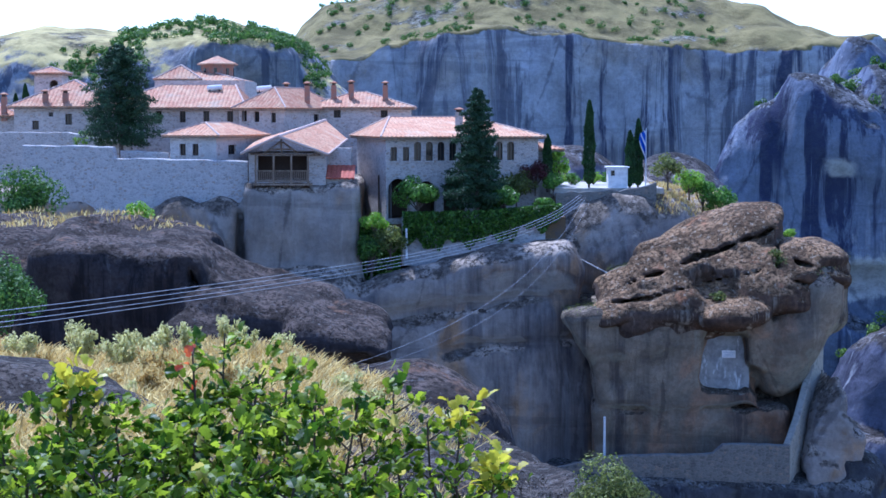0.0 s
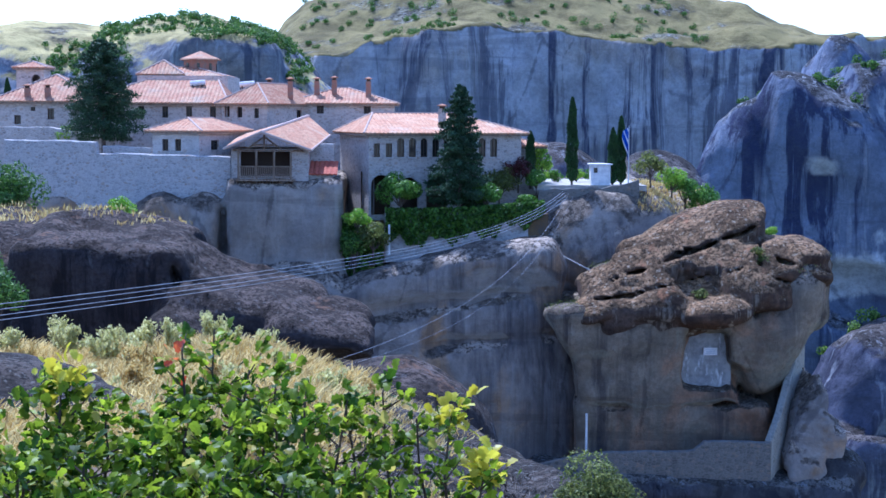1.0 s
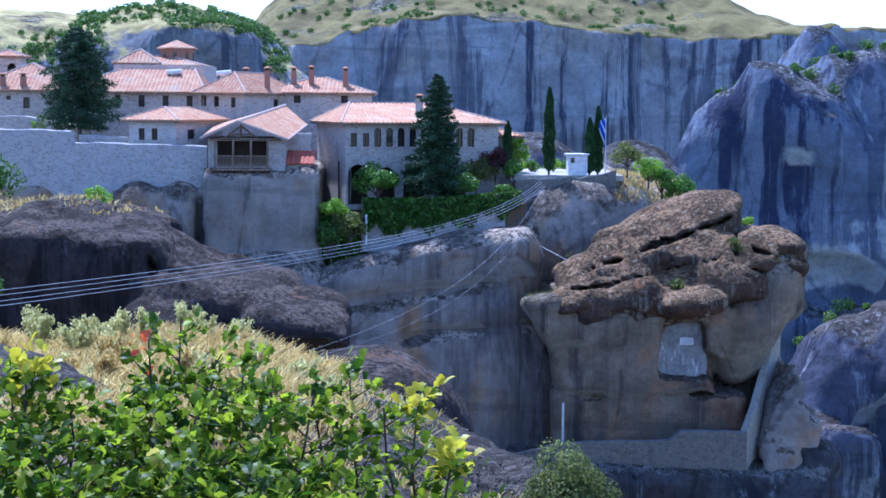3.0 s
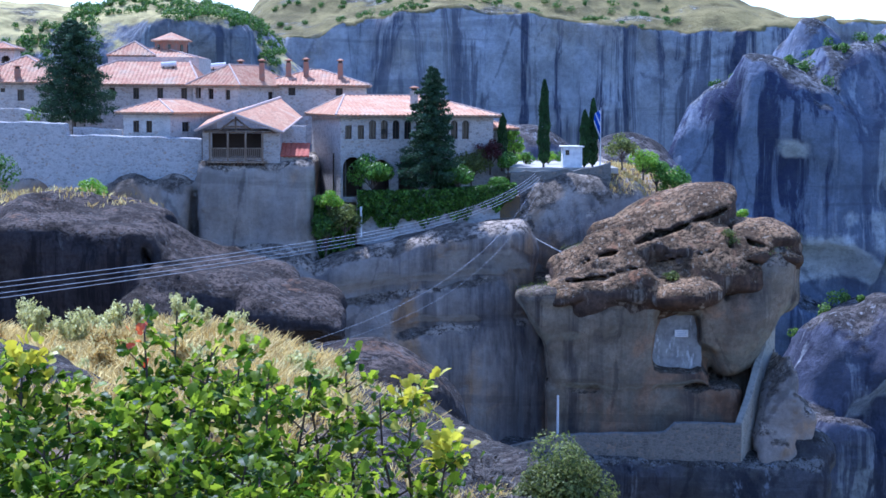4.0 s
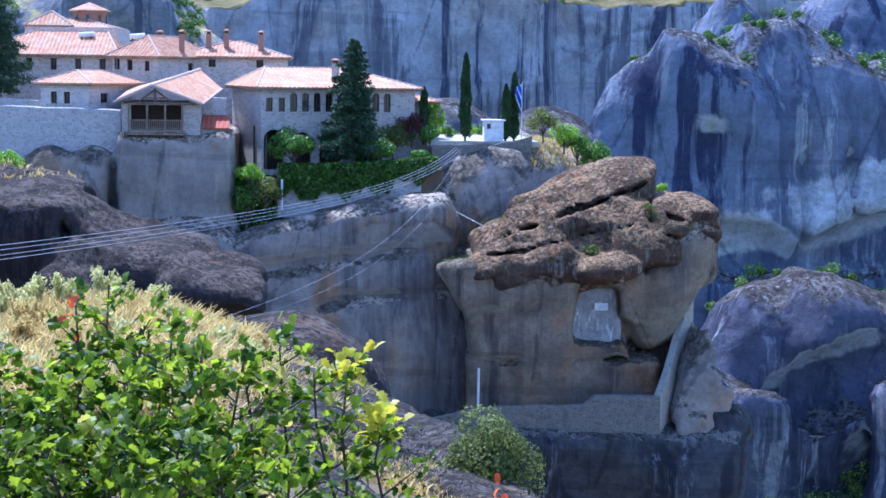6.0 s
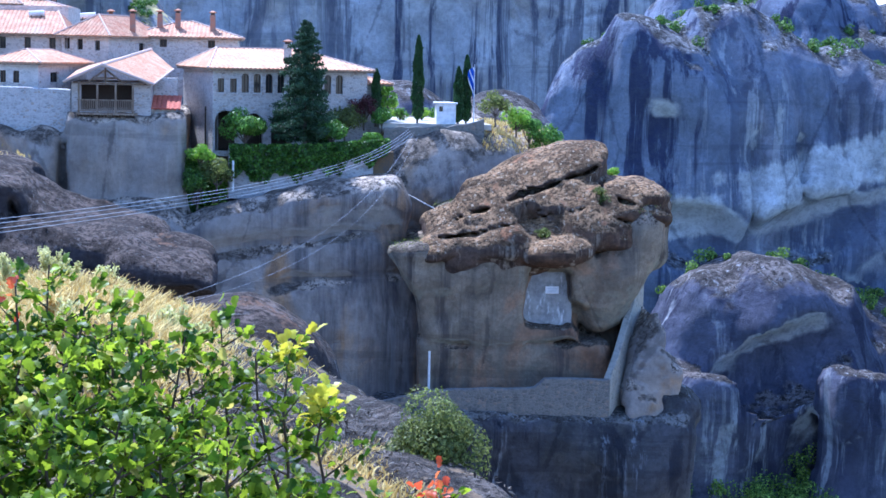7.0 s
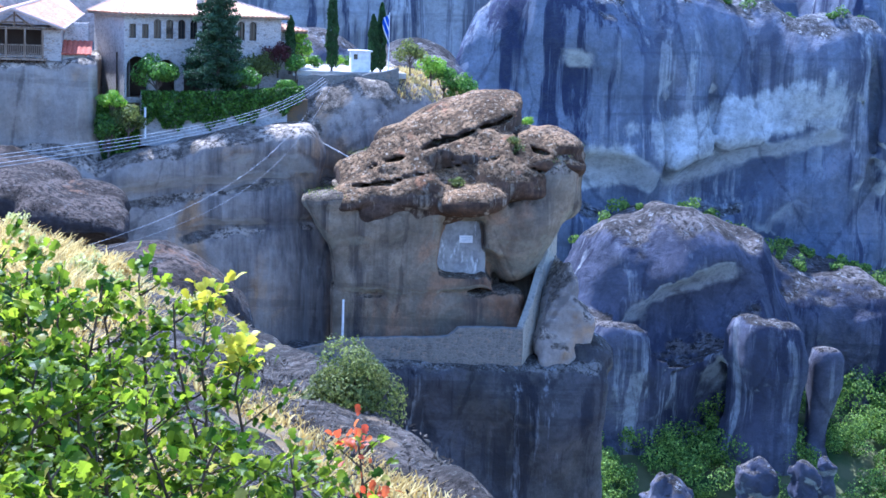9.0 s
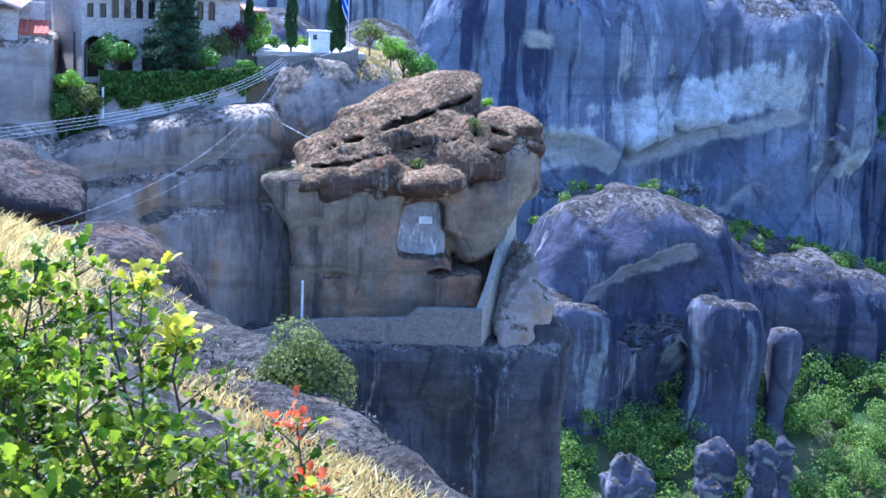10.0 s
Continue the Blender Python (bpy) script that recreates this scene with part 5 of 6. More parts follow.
def round_tree(x, y, z, h, r, label, material, seed, n=2600, size=0.26, trunk=0.35, group="garden trees", name="tree", flat=0.8, clumps=11):
    rs = np.random.RandomState(seed)
    ob = thing(name, pose(x, y, z), label, "tree" if trunk > 0.12 else "bush", group)
    bm = bmesh.new()
    rod(bm, (0, 0, -0.4), (0, 0, h * trunk), 0.05 * h ** 0.6, 0.04 * h ** 0.6, 7)
    cs = []
    ch = h * (1 - trunk * 0.8)
    for i in range(clumps):
        a = 2.4 * i + rs.uniform(-0.5, 0.5)
        q = math.sqrt((i + 0.5) / clumps)
        c = np.array([math.cos(a) * q * r * 0.72, math.sin(a) * q * r * 0.72, h - ch * 0.5 + ch * (0.32 * (1 - q * q) + rs.uniform(-0.28, 0.16))])
        cs.append(c)
        limb(bm, (0, 0, h * trunk * 0.8), tuple(c), 0.03 * h ** 0.6, 0.012, 0.08, rs, 3)
    part("trunk", bm, M_BARK, ob)
    pts, nrm = [], []
    for c in cs:
        k = rs.uniform(0.75, 1.2)
        o = ball(rs, int(n / clumps), (r * 0.46 * k, r * 0.46 * k, r * 0.46 * flat * k), 0.5)
        keep = (c + o)[:, 2] > -0.1
        pts.append((c + o)[keep])
        nrm.append((o / np.linalg.norm(o, axis=1)[:, None])[keep])
    foliage("crown", np.concatenate(pts), size, rs, material, ob, 0.62, face=np.concatenate(nrm))
    return ob


def cypress(x, y, z, h, r, seed):
    rs = np.random.RandomState(seed)
    ob = thing("cypress", pose(x, y, z), "slender dark green column cypress tree", "tree", "cypresses")
    bm = bmesh.new()
    rod(bm, (0, 0, -0.4), (0, 0, h * 0.9), 0.1, 0.02, 7)
    part("trunk", bm, M_BARK, ob)
    n = int(900 * h)
    t = rs.rand(n) ** 0.9
    prof = r * np.clip(np.minimum(t / 0.12 + 0.35, 1), 0, 1) * np.sqrt(np.clip(1 - t ** 2.2, 0, 1)) * (1 + 0.18 * np.sin(t * 31 + rs.rand()) * rs.rand(n))
    a = rs.rand(n) * 6.283
    q = (0.45 + 0.55 * rs.rand(n) ** 0.5) * prof * (1 + 0.16 * np.sin(3 * a + t * 17))
    pts = np.stack([q * np.cos(a), q * np.sin(a), h * (0.05 + 0.95 * t)], 1)
    foliage("crown", pts, 0.2, rs, M_CYPRESS, ob, 0.45, np.array([0, 0, 1.2]))


def conifer(x, y, z, h, r, seed, blunt, label, n_needles=150, bare=0.07):
    rs = np.random.RandomState(seed)
    ob = thing("conifer", pose(x, y, z), label, "tree", "conifers")
    bm = bmesh.new()
    rod(bm, (0, 0, -0.5), (0, 0, h * 0.97), 0.2, 0.025, 8)
    pts = []
    m = 110
    for i in range(m):
        t = bare + (1 - bare) * (i / m) ** 0.9
        reach = r * (1 - t) ** blunt * rs.uniform(0.62, 1.12) + 0.08
        if t < bare + 0.08:
            reach *= 0.75
        a = 2.4 * i + rs.uniform(-0.4, 0.4)
        b = np.array([math.cos(a) * reach, math.sin(a) * reach, h * t - 0.10 * reach + 0.1])
        s = np.array([0, 0, h * t])
        if i % 2 == 0:
            rod(bm, tuple(s), tuple(b), 0.035, 0.01, 4)
        k = rs.rand(int(n_needles * (0.25 + reach / r))) ** 0.7
        side = rs.normal(size=(len(k), 3)) * np.array((0.17, 0.17, 0.11)) * (0.35 + reach * 0.42)
        pts.append(s + (b - s) * k[:, None] + side * (0.4 + 0.6 * np.sin(k * 2.8))[:, None])
    part("trunk", bm, M_BARK, ob)
    foliage("needles", np.concatenate(pts), 0.22, rs, M_CONIFER, ob, 0.45, None, 0.35)
    return ob


conifer(2.55, 124.6, -7.35, 9.6, 2.9, 3, 0.6, "tall dark blue-green conifer standing on the garden terrace", 300)
conifer(-25.6, 131.8, -3.4, 9.2, 4.0, 5, 0.42, "broad dark green conifer in front of the back range", 330, 0.16)
cypress(11.3, 128.0, -5.32, 6.75, 0.46, 1)
cypress(8.15, 129.2, -5.32, 4.1, 0.42, 2)
cypress(14.5, 128.4, -5.4, 4.5, 0.42, 3)
cypress(15.25, 129.3, -5.4, 5.4, 0.40, 4)
cypress(-44.0, 171, -4, 6.6, 0.5, 5)
cypress(-43.0, 171, -4, 7.6, 0.5, 6)
# garden trees and bushes
round_tree(-1.9, 124.2, -7.35, 2.75, 1.7, "round green fruit tree by the gallery wall", M_GARDEN, 11, 3400, 0.24, 0.2, flat=1.0)
round_tree(4.6, 124.4, -7.3, 2.05, 1.15, "small round green tree at the terrace edge", M_GARDEN, 12, 1800, 0.2, 0.3, flat=1.0)
round_tree(7.6, 125.0, -7.0, 1.2, 0.8, "low clipped green bush on the terrace", M_GARDEN, 13, 1000, 0.2, 0.1, name="bush")
round_tree(-5.05, 122.6, -8.6, 1.5, 1.05, "lime green bush on the wall corner", M_LIME, 14, 1100, 0.22, 0.1, name="bush")
round_tree(-3.9, 122.3, -10.2, 2.4, 1.35, "grey-green hanging shrub on the rock edge", M_OLIVE, 15, 1600, 0.22, 0.1, name="bush")
round_tree(-5.3, 122.2, -11.6, 3.0, 1.2, "dark ivy-covered shrub in the rock cleft", M_IVY, 16, 1900, 0.22, 0.08, name="bush", flat=1.2)
round_tree(5.7, 128.0, -6.6, 2.4, 1.6, "silvery grey-green bush by the porch", M_OLIVE, 17, 1700, 0.22, 0.1, name="bush")
round_tree(7.2, 128.6, -5.6, 2.3, 1.1, "wine-red leaved shrub beside the porch door", M_WINE, 18, 1100, 0.2, 0.15, name="bush")
round_tree(9.0, 130.5, -5.3, 2.9, 1.05, "bright green small tree behind a cypress", M_LIME, 19, 1300, 0.22, 0.3)
round_tree(8.5, 127.2, -5.7, 1.4, 0.85, "rounded green bush on the court wall", M_GARDEN, 20, 1100, 0.2, 0.08, name="bush")
round_tree(17.6, 129.5, -5.2, 2.4, 1.3, "airy grey-green bush at the court edge", M_OLIVE, 21, 1200, 0.22, 0.2, name="bush")
round_tree(19.4, 130.2, -6.0, 2.2, 1.2, "bright green bush above the rock slope", M_LIME, 22, 1100, 0.22, 0.1, name="bush")
for k, (x, y, z, h, r) in enumerate(((20.6, 131.0, -7.0, 2.3, 1.4), (21.9, 130.4, -7.6, 2.0, 1.4), (23.2, 130.0, -8.3, 1.7, 1.2), (24.2, 129.8, -8.7, 1.3, 0.9))):
    round_tree(x, y, z, h, r, "dense green hedge shrub on the slope", M_GARDEN, 30 + k, 1500, 0.22, 0.06, "slope hedge", "bush")
round_tree(25.2, 120.5, -9.1, 1.1, 0.6, "lime green tuft growing on the boulder", M_LIME, 36, 600, 0.18, 0.06, name="bush")
round_tree(23.4, 115.3, -10.6, 1.5, 0.9, "dry olive shrub growing on the boulder", M_OLIVE, 37, 900, 0.18, 0.06, name="bush")
round_tree(19.0, 113.5, -13.0, 1.1, 0.6, "small olive shrub in a crack of the boulder", M_OLIVE, 38, 600, 0.16, 0.06, name="bush")
for k, x in enumerate((9.2, 10.4, 12.2, 13.4)):
    round_tree(x, 133.5 + 0.3 * k, -5.32, 0.95 + 0.1 * (k % 2), 0.75, "low green border bush at the back of the court", M_GARDEN if k % 2 else M_LIME, 50 + k, 700, 0.18, 0.06, "court border", "bush")
# bushes on the dark rock and the hillside
round_tree(-27.3, 108.5, -7.8, 4.3, 2.5, "dark green bush on the dry mound", M_SCRUB, 41, 3200, 0.26, 0.12, "hillside bushes", "bush", 0.95)
round_tree(-19.2, 104, -6.9, 1.5, 1.1, "small green bush on the dry mound", M_LIME, 42, 1000, 0.2, 0.06, "hillside bushes", "bush")
round_tree(-15.6, 58.5, -8.2, 3.1, 1.55, "dense green bush beside the dark rock", M_SCRUB, 43, 3600, 0.16, 0.1, "hillside bushes", "bush", 1.0)
round_tree(1.50, 14.8, -4.2, 1.0, 0.5, "olive green rounded shrub on the rock slope", M_OLIVE, 44, 11000, 0.038, 0.1, "hillside bushes", "bush", 0.95, 20)
round_tree(-29.2, 134.8, -2.6, 1.6, 1.0, "small green bush under the end range", M_LIME, 45, 800, 0.22, 0.06, name="bush")
# ivy on the terrace wall
rs = np.random.RandomState(8)
n = 9000
ix = rs.uniform(-3.0, 8.9, n)
top = np.interp(ix, [-3, 3, 8.9], [-6.95, -6.85, -6.35])
low = np.interp(ix, [-3, -1, 4, 8.9], [-9.3, -9.5, -9.0, -7.6]) + 0.35 * np.sin(ix * 2.3) + 0.2 * np.sin(ix * 5.7)
iz = top + (low - top) * rs.rand(n) ** 1.15
iy = np.interp(ix, [-3, 3, 8.9], [123.55, 123.2, 123.75]) - 0.12 - 0.45 * rs.rand(n) * (0.4 + 0.6 * np.sin((top - iz) / (top - low) * 3.1)) + 0.6 * (iz > top - 0.25) * rs.rand(n)
ivy = foliage("ivy", np.stack([ix, iy, iz], 1), 0.24, rs, M_IVY, None, 0.8)
tagged(ivy, "thick dark green ivy hanging over the terrace wall", "ivy", kind="stuff")

n = 5200
ix = rs.uniform(-6.3, -3.2, n)
iz = rs.uniform(-12.6, -7.6, n) - 0.4 * np.sin(ix * 3.0)
ok = vnoise(np.stack([ix, 0 * ix, iz], 1) / 0.8, 3) > -0.14 + 0.10 * (iz > -8.6)
ix, iz = ix[ok], iz[ok]
iy = 123.9 - 0.5 * (ix + 4.7) ** 2 * 0.2 - 0.35 * rs.rand(len(ix))
hang = foliage("ivy", np.stack([ix, iy, iz], 1), 0.26, rs, M_IVY, None, 0.8)
tagged(hang, "dark ivy hanging in the cleft beside the garden", "ivy", kind="stuff")

# ---- scrub and woods far off ----
def scatter(ob, count, seed, test, least=0.55):
    me = ob.data
    nv = len(me.vertices)
    co, no = np.empty(nv * 3, np.float32), np.empty(nv * 3, np.float32)
    me.vertices.foreach_get("co", co)
    me.vertex_normals.foreach_get("vector", no)
    co, no = co.reshape(-1, 3), no.reshape(-1, 3)
    ok = np.flatnonzero((no[:, 2] > least) & test(co))
    rs = np.random.RandomState(seed)
    return co[rs.choice(ok, min(count, len(ok)), replace=False)] if len(ok) else np.zeros((0, 3))


def copse(name, feet, r, seed, material, label, per=70, size=0.9, tall=0.8, kind="stuff"):
    rs = np.random.RandomState(seed)
    pts, nrm = [], []
    for f in feet:
        k = rs.uniform(0.55, 1.35) * r
        high = rs.uniform(0.75, 1.3)
        for j in range(4):
            c = f + rs.normal(size=3) * np.array((0.3, 0.3, 0.2)) * k + np.array((0, 0, k * tall * high))
            o = ball(rs, per // 4, np.array((0.62, 0.62, 0.55)) * k, 0.86)
            pts.append(c + o)
            nrm.append(o / np.linalg.norm(o, axis=1)[:, None])
    ob = foliage(name, np.concatenate(pts), size, rs, material, None, 0.75, face=np.concatenate(nrm))
    return tagged(ob, label, "woods", kind=kind)


copse("hill_scrub", scatter(mesa, 190, 1, lambda c: (c[:, 1] < 985) & (c[:, 0] > -70) & (c[:, 0] < 150) & (c[:, 2] > 34)), 2.6, 1, M_SCRUB, "scattered dark shrubs on the grassy mesa top", 200, 0.7, 0.3)
copse("hill_scrub", scatter(left_hill, 560, 2, lambda c: (c[:, 1] < 700) & (c[:, 0] > -150) & (c[:, 0] < -45) & (c[:, 2] > 8) & (np.sin(c[:, 0] / 11) + np.sin(c[:, 2] / 5 + c[:, 0] / 17) > -0.35), 0.6), 1.9, 2, M_SCRUB, "green scrub over the rocky hill", 64, 0.85, 0.4)
copse("ledge_scrub", scatter(right_cliff, 240, 3, lambda c: (c[:, 2] < 25) & (c[:, 1] < 690), 0.82), 2.4, 3, M_SCRUB, "green scrub on the cliff ledges", 140, 0.8, 0.4)
copse("ledge_scrub", scatter(low_cliff, 130, 4, lambda c: (c[:, 1] > 462), 0.5), 2.4, 4, M_FOREST, "green scrub behind the domed rock", 160, 0.8, 0.5)
rs = np.random.RandomState(77)
wx, wy = rs.uniform(80, 270, 900), rs.uniform(325, 470, 900)
wz = ground_z(wx, wy)
copse("forest", np.stack([wx, wy, wz], 1), 4.3, 5, M_FOREST, "dense green woodland on the valley floor", 420, 0.66, 1.15)


def tufts(name, ob, count, seed, test, size, material, label, least=0.6):
    """Dry grass rooted on the upward faces of a rock."""
    rs = np.random.RandomState(seed)
    feet = scatter(ob, count, seed, test, least)
    pts = np.repeat(feet, 5, 0) + rs.normal(size=(len(feet) * 5, 3)) * np.array((0.22, 0.22, 0.05)) + np.array((0, 0, size * 0.35))
    g = foliage(name, pts, size, rs, material, None, 0.16, np.array((0, 0, 1.4)))
    return tagged(g, label, "grass", kind="stuff")


tufts("dry_tufts", monastery_rock, 1500, 61, lambda c: (c[:, 0] > 16.2) & (c[:, 1] < 140) & (c[:, 2] > -9.5), 0.42, M_GRASS, "dry yellow grass on the slope beside the court")
tufts("dry_tufts", dark_rock, 900, 62, lambda c: (c[:, 1] > 96) & (c[:, 0] < -12), 0.4, M_GRASS, "dry grass on the mound behind the dark rock")
tufts("lichen_tufts", head_rock, 700, 63, lambda c: (c[:, 2] > -14.5) & (c[:, 1] < 121), 0.22, M_OLIVE, "sparse dry herbs on the boulder top")


# ---- the near slope: dry grass, weeds, oak shrubs ----
def outcrop_field(p):
    x, y, z = p.T
    e = x - hill_edge(y)
    lift = 0.16 * smooth((e + 2.4) / 0.9) * smooth((y - 8.5) / 2.5) * smooth((27 - y) / 4)
    g = ground_z(x, y)
    lift = lift * (1 - 1.0 * smooth(1.3 - np.abs(e + 1.0 + 0.3 * np.sin(y)) / 0.55) * smooth((15.5 - y) / 2))
    k = vnoise(p * (1.1, 0.7, 1.1), 4) * 0.3
    return np.maximum(z - (g - 0.08 + lift * 1.5 + k * np.clip(lift / 0.12, 0, 1)), (g - 0.7) - z) * 0.8


stone("rock_slope", ((-3.4, 5.0), (8, 28), (-9, -2.2)), 0.09, outcrop_field, M_NEAR, "bare grey rock slope strewn with litter", "rock", "structure", 0.05, 0.55, 1.0, None, 1)

rs = np.random.RandomState(21)


def blades(n, x0, x1, y0, y1, h, seed, keep):
    rs = np.random.RandomState(seed)
    x, y = rs.uniform(x0, x1, n), rs.uniform(y0, y1, n)
    p3 = np.stack([x, y, 0 * x], 1)
    dens = vnoise(p3 / 1.6, 2) + 0.5 * vnoise(p3 / 0.5 + 4, 3)
    ok = keep(x, y) & (dens > -0.22)
    x, y = x[ok], y[ok]
    n = len(x)
    z = ground_z(x, y) - 0.03
    L = h * rs.uniform(0.45, 1.25, n) * (1 + 0.8 * np.clip(dens[ok], -0.3, 0.6))
    a = rs.rand(n) * 6.283
    w = 0.0065 * rs.uniform(0.6, 1.5, n) * (1 + y / 40)
    lean = rs.normal(size=(n, 2)) * 0.45 + np.array((0.18, 0.0))
    base = np.stack([x, y, z], 1)
    side = np.stack([np.cos(a) * w, np.sin(a) * w, 0 * a], 1)
    mid = base + np.stack([lean[:, 0] * L * 0.35, lean[:, 1] * L * 0.35, L * 0.6], 1)
    tip = base + np.stack([lean[:, 0] * L, lean[:, 1] * L, L * 0.97], 1)
    v = np.stack([base - side, base + side, mid + side * 0.8, mid - side * 0.8, tip + side * 0.5, tip - side * 0.5], 1).reshape(-1, 3)
    i = np.arange(n)[:, None] * 6
    return v, np.concatenate([i + np.array((0, 1, 2, 3)), i + np.array((3, 2, 4, 5))])


v, f = blades(95000, -10, 0.6, 11, 33, 0.27, 5, lambda x, y: (x - hill_edge(y) < -0.25 - 0.9 * (y < 20)) & ~((np.abs(x + 4.0) < 2.3) & (np.abs(y - 17.4) < 2.0)) & ((y > 17) | (x - hill_edge(y) < -2.6)))
tagged(new("grass", fill("grass", v, f, M_GRASS, False)), "tall dry golden grass covering the slope", "grass", kind="stuff")
v, f = blades(30000, -0.5, 4.5, 7.5, 16, 0.15, 6, lambda x, y: (np.abs(x - hill_edge(y) + 1.0 + 0.3 * np.sin(y)) < 0.5) | (np.abs(x - hill_edge(y) + 2.6) < 0.35))
tagged(new("grass", fill("grass", v, f, M_GRASS, False)), "short dry grass between bare rocks", "grass", kind="stuff")

# dead leaves and twigs on the bare rock
rs = np.random.RandomState(91)
lx, ly = rs.uniform(-3.0, 3.4, 22000), rs.uniform(6, 22, 22000)
ok = (lx - hill_edge(ly) > -4.0) & (lx - hill_edge(ly) < 0.2) & (vnoise(np.stack([lx, ly, 0 * lx], 1) / 0.7, 1) > -0.1)
lx, ly = lx[ok], ly[ok]
M_LITTER = leaf_material("dead_leaves", (0.05, 0.038, 0.026), (0.30, 0.25, 0.19), 0.1, 0.8)
lit = foliage("leaf_litter", np.stack([lx, ly, ground_z(lx, ly) + rs.uniform(0.02, 0.3, len(lx)) * 0.7], 1), 0.055, rs, M_LITTER, None, 0.35)
tagged(lit, "dead leaves and twigs strewn over the rock", "litter", kind="stuff")


def weed(x, y, h, seed, label="pale green feathery weed among dry grass", material=None, n=900):
    """A clump of upright stalks with feathery heads."""
    rs = np.random.RandomState(seed)
    z = float(ground_z(np.array([x]), np.array([y]))[0])
    ob = thing("weed", pose(x, y, z), label, "weed", "weeds on the slope")
    pts = []
    for i in range(7):
        t = (rs.normal() * 0.22 * h, rs.normal() * 0.22 * h, h * rs.uniform(0.65, 1.05))
        bm = bmesh.new()
        rod(bm, (t[0] * 0.2, t[1] * 0.2, -0.05), t, 0.008, 0.004, 4)
        part("stalk", bm, M_TWIG, ob)
        k = rs.uniform(0.35, 1.02, n // 7)
        pts.append(np.array(t) * k[:, None] + rs.normal(size=(len(k), 3)) * 0.065 * h)
    foliage("plume", np.concatenate(pts), 0.07, rs, material or M_WEED, ob, 0.5, np.array([0, 0, 0.7]))["kind"] = "stuff"
    return ob


for k, (x, y, h) in enumerate(((-6.6, 26, 0.75), (-5.9, 27, 0.8), (-5.2, 26.5, 0.85), (-4.7, 27.5, 0.8), (-4.2, 27, 0.9), (-3.7, 28, 0.85), (-3.3, 27, 0.7), (-2.9, 29, 0.85),
                               (-6.2, 28, 0.9), (-5.4, 28.5, 0.7), (-4.5, 25, 0.6), (-1.5, 28.5, 0.62), (-2.2, 24, 0.55), (-1.9, 31, 0.5), (-2.6, 21, 0.5))):
    weed(x, y, h * 0.68, 100 + k)
rs = np.random.RandomState(33)
for k in range(22):
    y = rs.uniform(19.5, 29.5)
    weed(rs.uniform(-7.2, float(hill_edge(y)) - 0.5), y, rs.uniform(0.3, 0.62), 140 + k, "straggly dry yellow-green weed in the grass", M_GRASS if k % 3 == 0 else M_WEED, 600)


# one oak leaf: lobed, folded along its midrib
def oak_leaf():
    w = (0.05, 0.30, 0.22, 0.42, 0.30, 0.40, 0.14)
    v, f = [], []
    for i, q in enumerate(w):
        t = i / (len(w) - 1)
        sag = 0.10 * math.sin(t * 2.6)
        v += [(-q, t, sag + 0.22 * q), (0, t, sag), (q, t, sag + 0.22 * q)]
    for i in range(len(w) - 1):
        a = 3 * i
        f += [(a, a + 1, a + 4, a + 3), (a + 1, a + 2, a + 5, a + 4)]
    return np.array(v), np.array(f)


LEAF_V, LEAF_F = oak_leaf()


def leaf_frames(pts, out, rs):
    n = len(pts)
    d = out + rs.normal(size=(n, 3)) * 0.55
    d /= np.linalg.norm(d, axis=1)[:, None]
    up = np.array((0, 0, 1.0)) + rs.normal(size=(n, 3)) * 0.55
    s = np.cross(d, up)
    s /= np.linalg.norm(s, axis=1)[:, None] + 1e-9
    return np.stack([s, d, np.cross(s, d)], 2)


def leaf_spread(name, pts, out, size, rs, material, parent, singles=0):
    """Leaves at the points: the first few as pieces of their own, the rest in one mesh."""
    fr = leaf_frames(pts, out, rs)
    L = size * rs.uniform(0.55, 1.2, len(pts))
    v = (fr[singles:] @ (LEAF_V.T)).transpose(0, 2, 1) * L[singles:, None, None] + pts[singles:, None, :]
    m = len(LEAF_V)
    f = (np.arange(len(pts) - singles)[:, None, None] * m + LEAF_F).reshape(-1, 4)
    ob = new(name, fill(name, v.reshape(-1, 3), f, material, False))
    ob.parent = parent
    if singles:
        me = LEAF_MESH.setdefault(material.name, fill("leaf", LEAF_V, LEAF_F, material, False))
        for i in range(singles):
            q = new("leaf", me)
            q.parent = parent
            q.matrix_basis = Matrix.Translation(pts[i]) @ Matrix(fr[i]).to_4x4() @ Matrix.Diagonal((L[i], L[i], L[i], 1))
    return ob


LEAF_MESH = {}


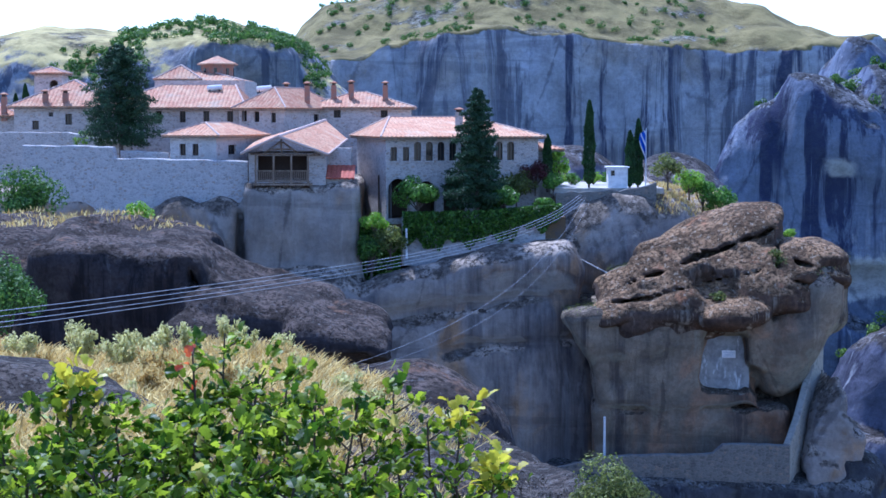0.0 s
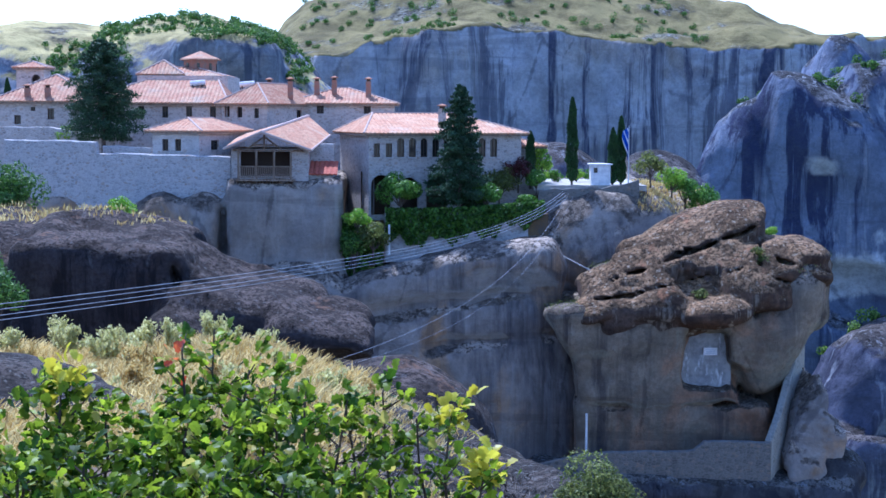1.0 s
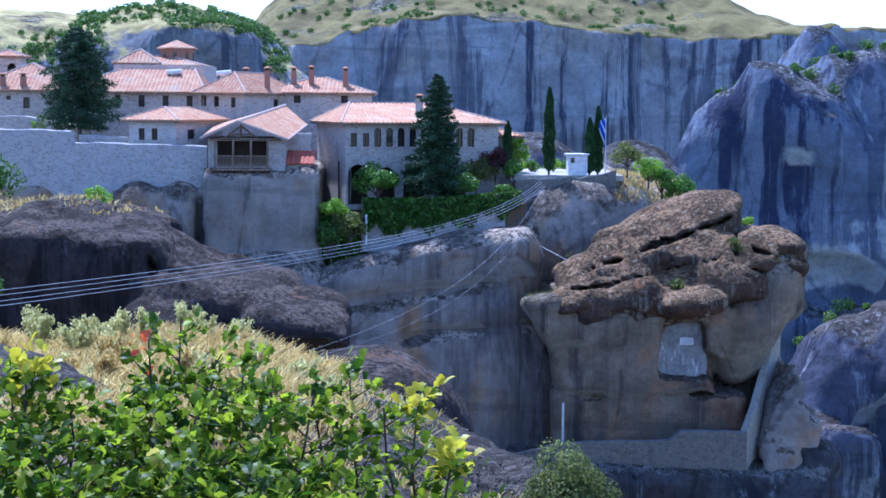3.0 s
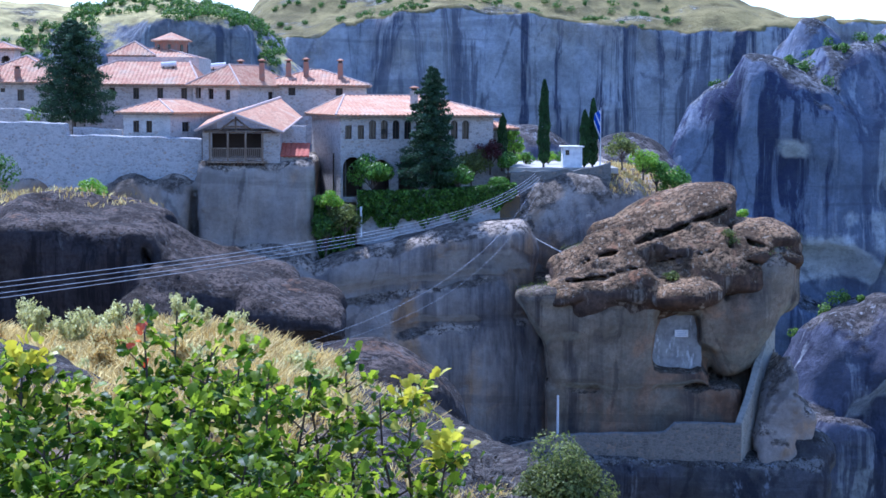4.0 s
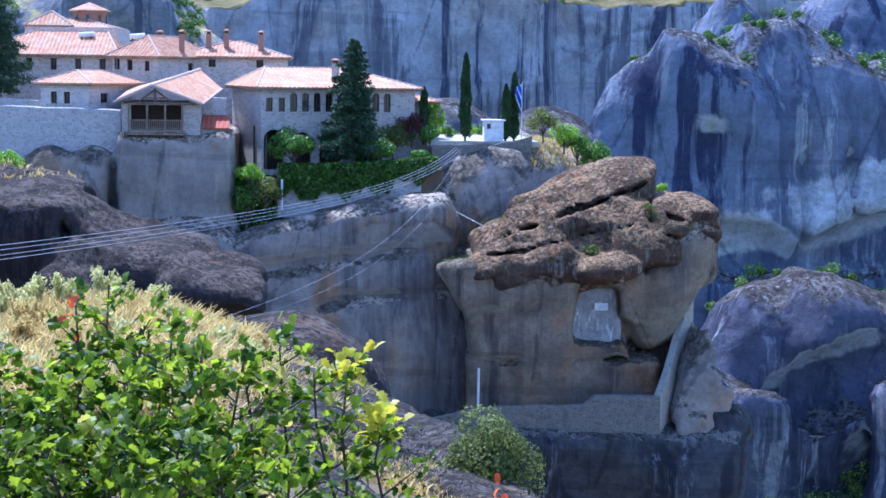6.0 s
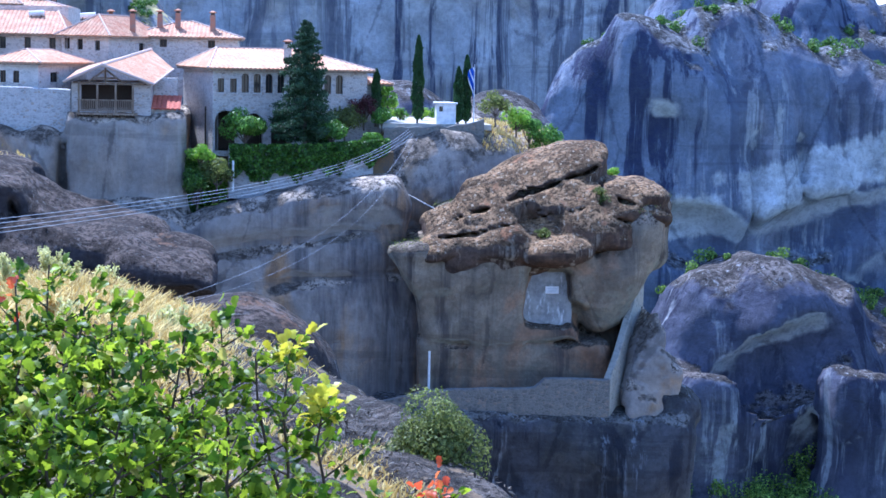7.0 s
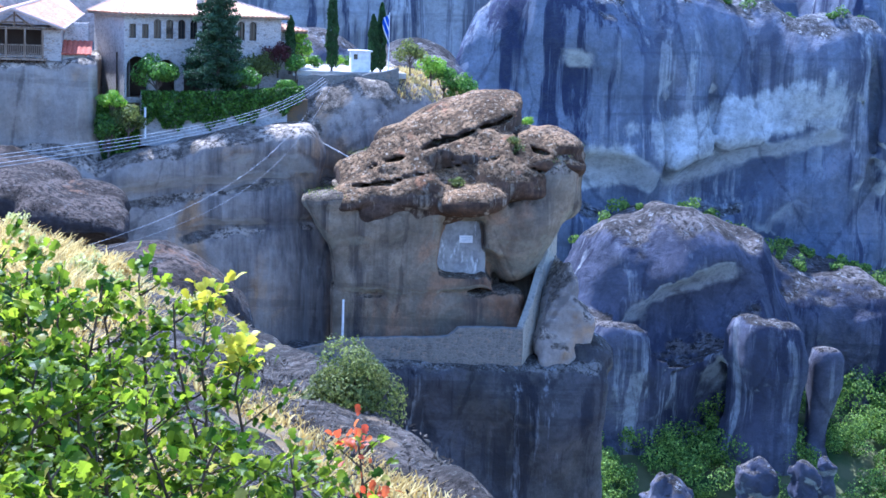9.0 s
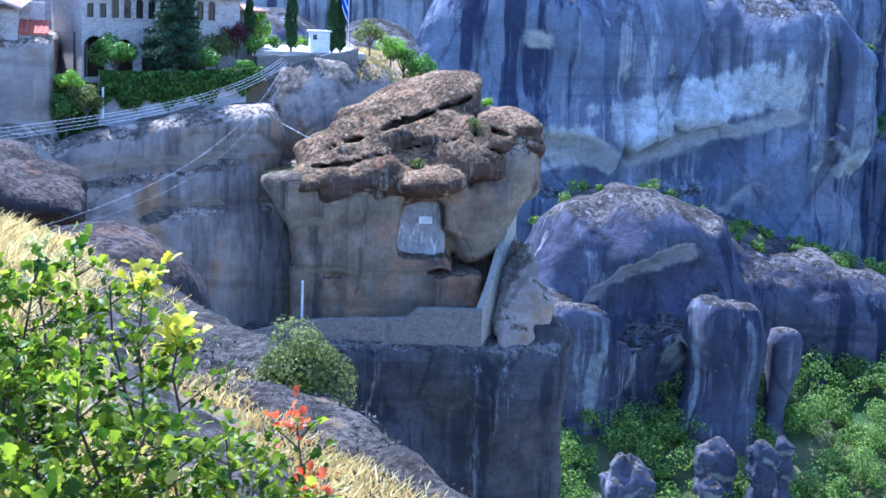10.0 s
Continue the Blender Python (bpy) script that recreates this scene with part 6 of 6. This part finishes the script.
def oak_shrub(x, y, stems, seed, label, tint=None, tips=(), leaf=0.053, per=390):
    """Stems: (dx, dy, top z). Tips: (stem, material) with a coloured sprig at its end."""
    rs = np.random.RandomState(seed)
    g = float(ground_z(np.array([x]), np.array([y]))[0])
    ob = thing("oak_shrub", pose(x, y, g), label, "shrub", "oak shrubs")
    pts, out = [], []
    for k, (dx, dy, tz) in enumerate(stems):
        h = tz - g
        bm = bmesh.new()
        foot = (dx * 0.35 + rs.normal() * 0.04, dy * 0.35, -0.12)
        line = limb(bm, foot, (dx, dy, h - 0.05), 0.014, 0.004, 0.045, rs, 6)
        tw = []
        for j in range(17):
            t = 0.2 + 0.8 * (j + rs.rand()) / 17
            i = min(int(t * 6), 5)
            p = line[i].lerp(line[i + 1], t * 6 - i)
            a = 2.4 * j + rs.rand()
            ln = (0.27 * (1.15 - t) + 0.07) * rs.uniform(0.7, 1.3)
            q = p + Vector((math.cos(a) * ln, math.sin(a) * ln, ln * rs.uniform(0.2, 0.9)))
            rod(bm, p, q, 0.005, 0.002, 4)
            tw.append((p, q))
        part("stem", bm, M_TWIG, ob)
        for p, q in tw:
            m = max(int(per / 17), 3)
            t = rs.rand(m) ** 0.6
            c = np.array(p) + (np.array(q) - np.array(p)) * t[:, None] + rs.normal(size=(m, 3)) * 0.022
            pts.append(c)
            out.append(np.tile(np.array((q - p).normalized()), (m, 1)))
        for who, mat in tips:
            if who == k:
                e = np.array(line[-1])
                c = e + rs.normal(size=(44 if mat is M_YELLOW else 30 if seed == 7 else 9, 3)) * np.array((0.04, 0.04, 0.045))
                d = (c - e) + np.array((0, 0, 0.03))
                leaf_spread("coloured_sprig", c, d / np.linalg.norm(d, axis=1)[:, None], leaf * (1.1 if mat is M_YELLOW else 0.85), rs, mat, ob)["kind"] = "stuff"
    pts, out = np.concatenate(pts), np.concatenate(out)
    o = rs.permutation(len(pts))
    leaf_spread("foliage", pts[o], out[o], leaf, rs, tint or M_OAK, ob, min(40, len(pts)))["kind"] = "stuff"
    return ob


GREEN = "leafy green oak shrub with glossy lobed leaves"
oak_shrub(-1.75, 6.6, [(-0.25, 0.1, -1.12), (0.0, -0.2, -1.18), (0.22, 0.15, -1.05), (0.1, 0.4, -1.15)], 1, "leafy green oak shrub with bright yellow leaf tips", tips=[(2, M_YELLOW)])
oak_shrub(-1.2, 6.8, [(-0.15, -0.1, -1.14), (0.05, -0.3, -1.3), (0.2, 0.0, -1.18), (0.0, 0.35, -1.2)], 2, GREEN)
oak_shrub(-0.95, 7.2, [(-0.15, 0.0, -0.98), (-0.02, 0.1, -0.90), (0.15, -0.05, -1.06), (0.25, 0.2, -1.1), (-0.2, -0.25, -1.25)], 3, "taller green oak shrub with one red leafy tip", tips=[(0, M_ORANGE)], per=280)
oak_shrub(-0.55, 6.9, [(-0.12, 0.1, -1.18), (0.02, -0.15, -1.13), (0.18, 0.1, -1.2), (0.0, -0.4, -1.4)], 4, GREEN)
oak_shrub(-0.28, 7.1, [(-0.1, 0.0, -1.20), (0.06, 0.1, -1.17), (0.0, -0.3, -1.42)], 5, "sparse " + GREEN, per=270)
oak_shrub(0.05, 7.1, [(-0.12, 0.1, -1.28), (0.03, 0.0, -1.24), (0.18, 0.05, -1.50)], 6, "sparse oak shrub tipped with bright yellow leaves", tips=[(1, M_YELLOW), (2, M_YELLOW)], per=250)
oak_shrub(0.72, 7.1, [(0.03, 0.0, -1.90), (0.06, -0.25, -2.08), (-0.12, 0.1, -2.03)], 7, "small oak shrub tipped with orange-red leaves", tips=[(0, M_ORANGE), (1, M_ORANGE)], per=130)
oak_shrub(-1.45, 5.6, [(-0.3, 0.0, -1.25), (0.0, 0.1, -1.2), (0.3, 0.0, -1.28), (0.1, -0.2, -1.35)], 8, GREEN)
oak_shrub(-0.75, 5.7, [(-0.25, 0.0, -1.28), (0.0, 0.1, -1.25), (0.28, 0.05, -1.32), (0.05, -0.2, -1.45)], 9, GREEN)
oak_shrub(-0.2, 5.9, [(-0.2, 0.0, -1.38), (0.05, 0.1, -1.42), (0.3, 0.0, -1.55)], 10, "sparse " + GREEN, per=320)
oak_shrub(0.3, 6.3, [(-0.15, 0.0, -1.7), (0.1, 0.1, -1.75), (0.2, -0.1, -1.9)], 11, "sparse low oak shrub on the rock slope", per=280)
oak_shrub(-1.0, 4.9, [(-0.3, 0.0, -1.35), (0.0, 0.1, -1.38), (0.3, 0.0, -1.42)], 12, GREEN)
oak_shrub(-0.45, 5.1, [(-0.3, 0.0, -1.42), (0.0, 0.1, -1.45), (0.25, 0.0, -1.55)], 13, GREEN)
oak_shrub(-1.6, 6.1, [(-0.3, 0.0, -1.18), (0.05, 0.1, -1.22), (0.3, 0.0, -1.2)], 14, GREEN)
oak_shrub(-0.85, 6.3, [(-0.25, 0.0, -1.22), (0.05, 0.1, -1.18), (0.3, 0.0, -1.26)], 15, GREEN)
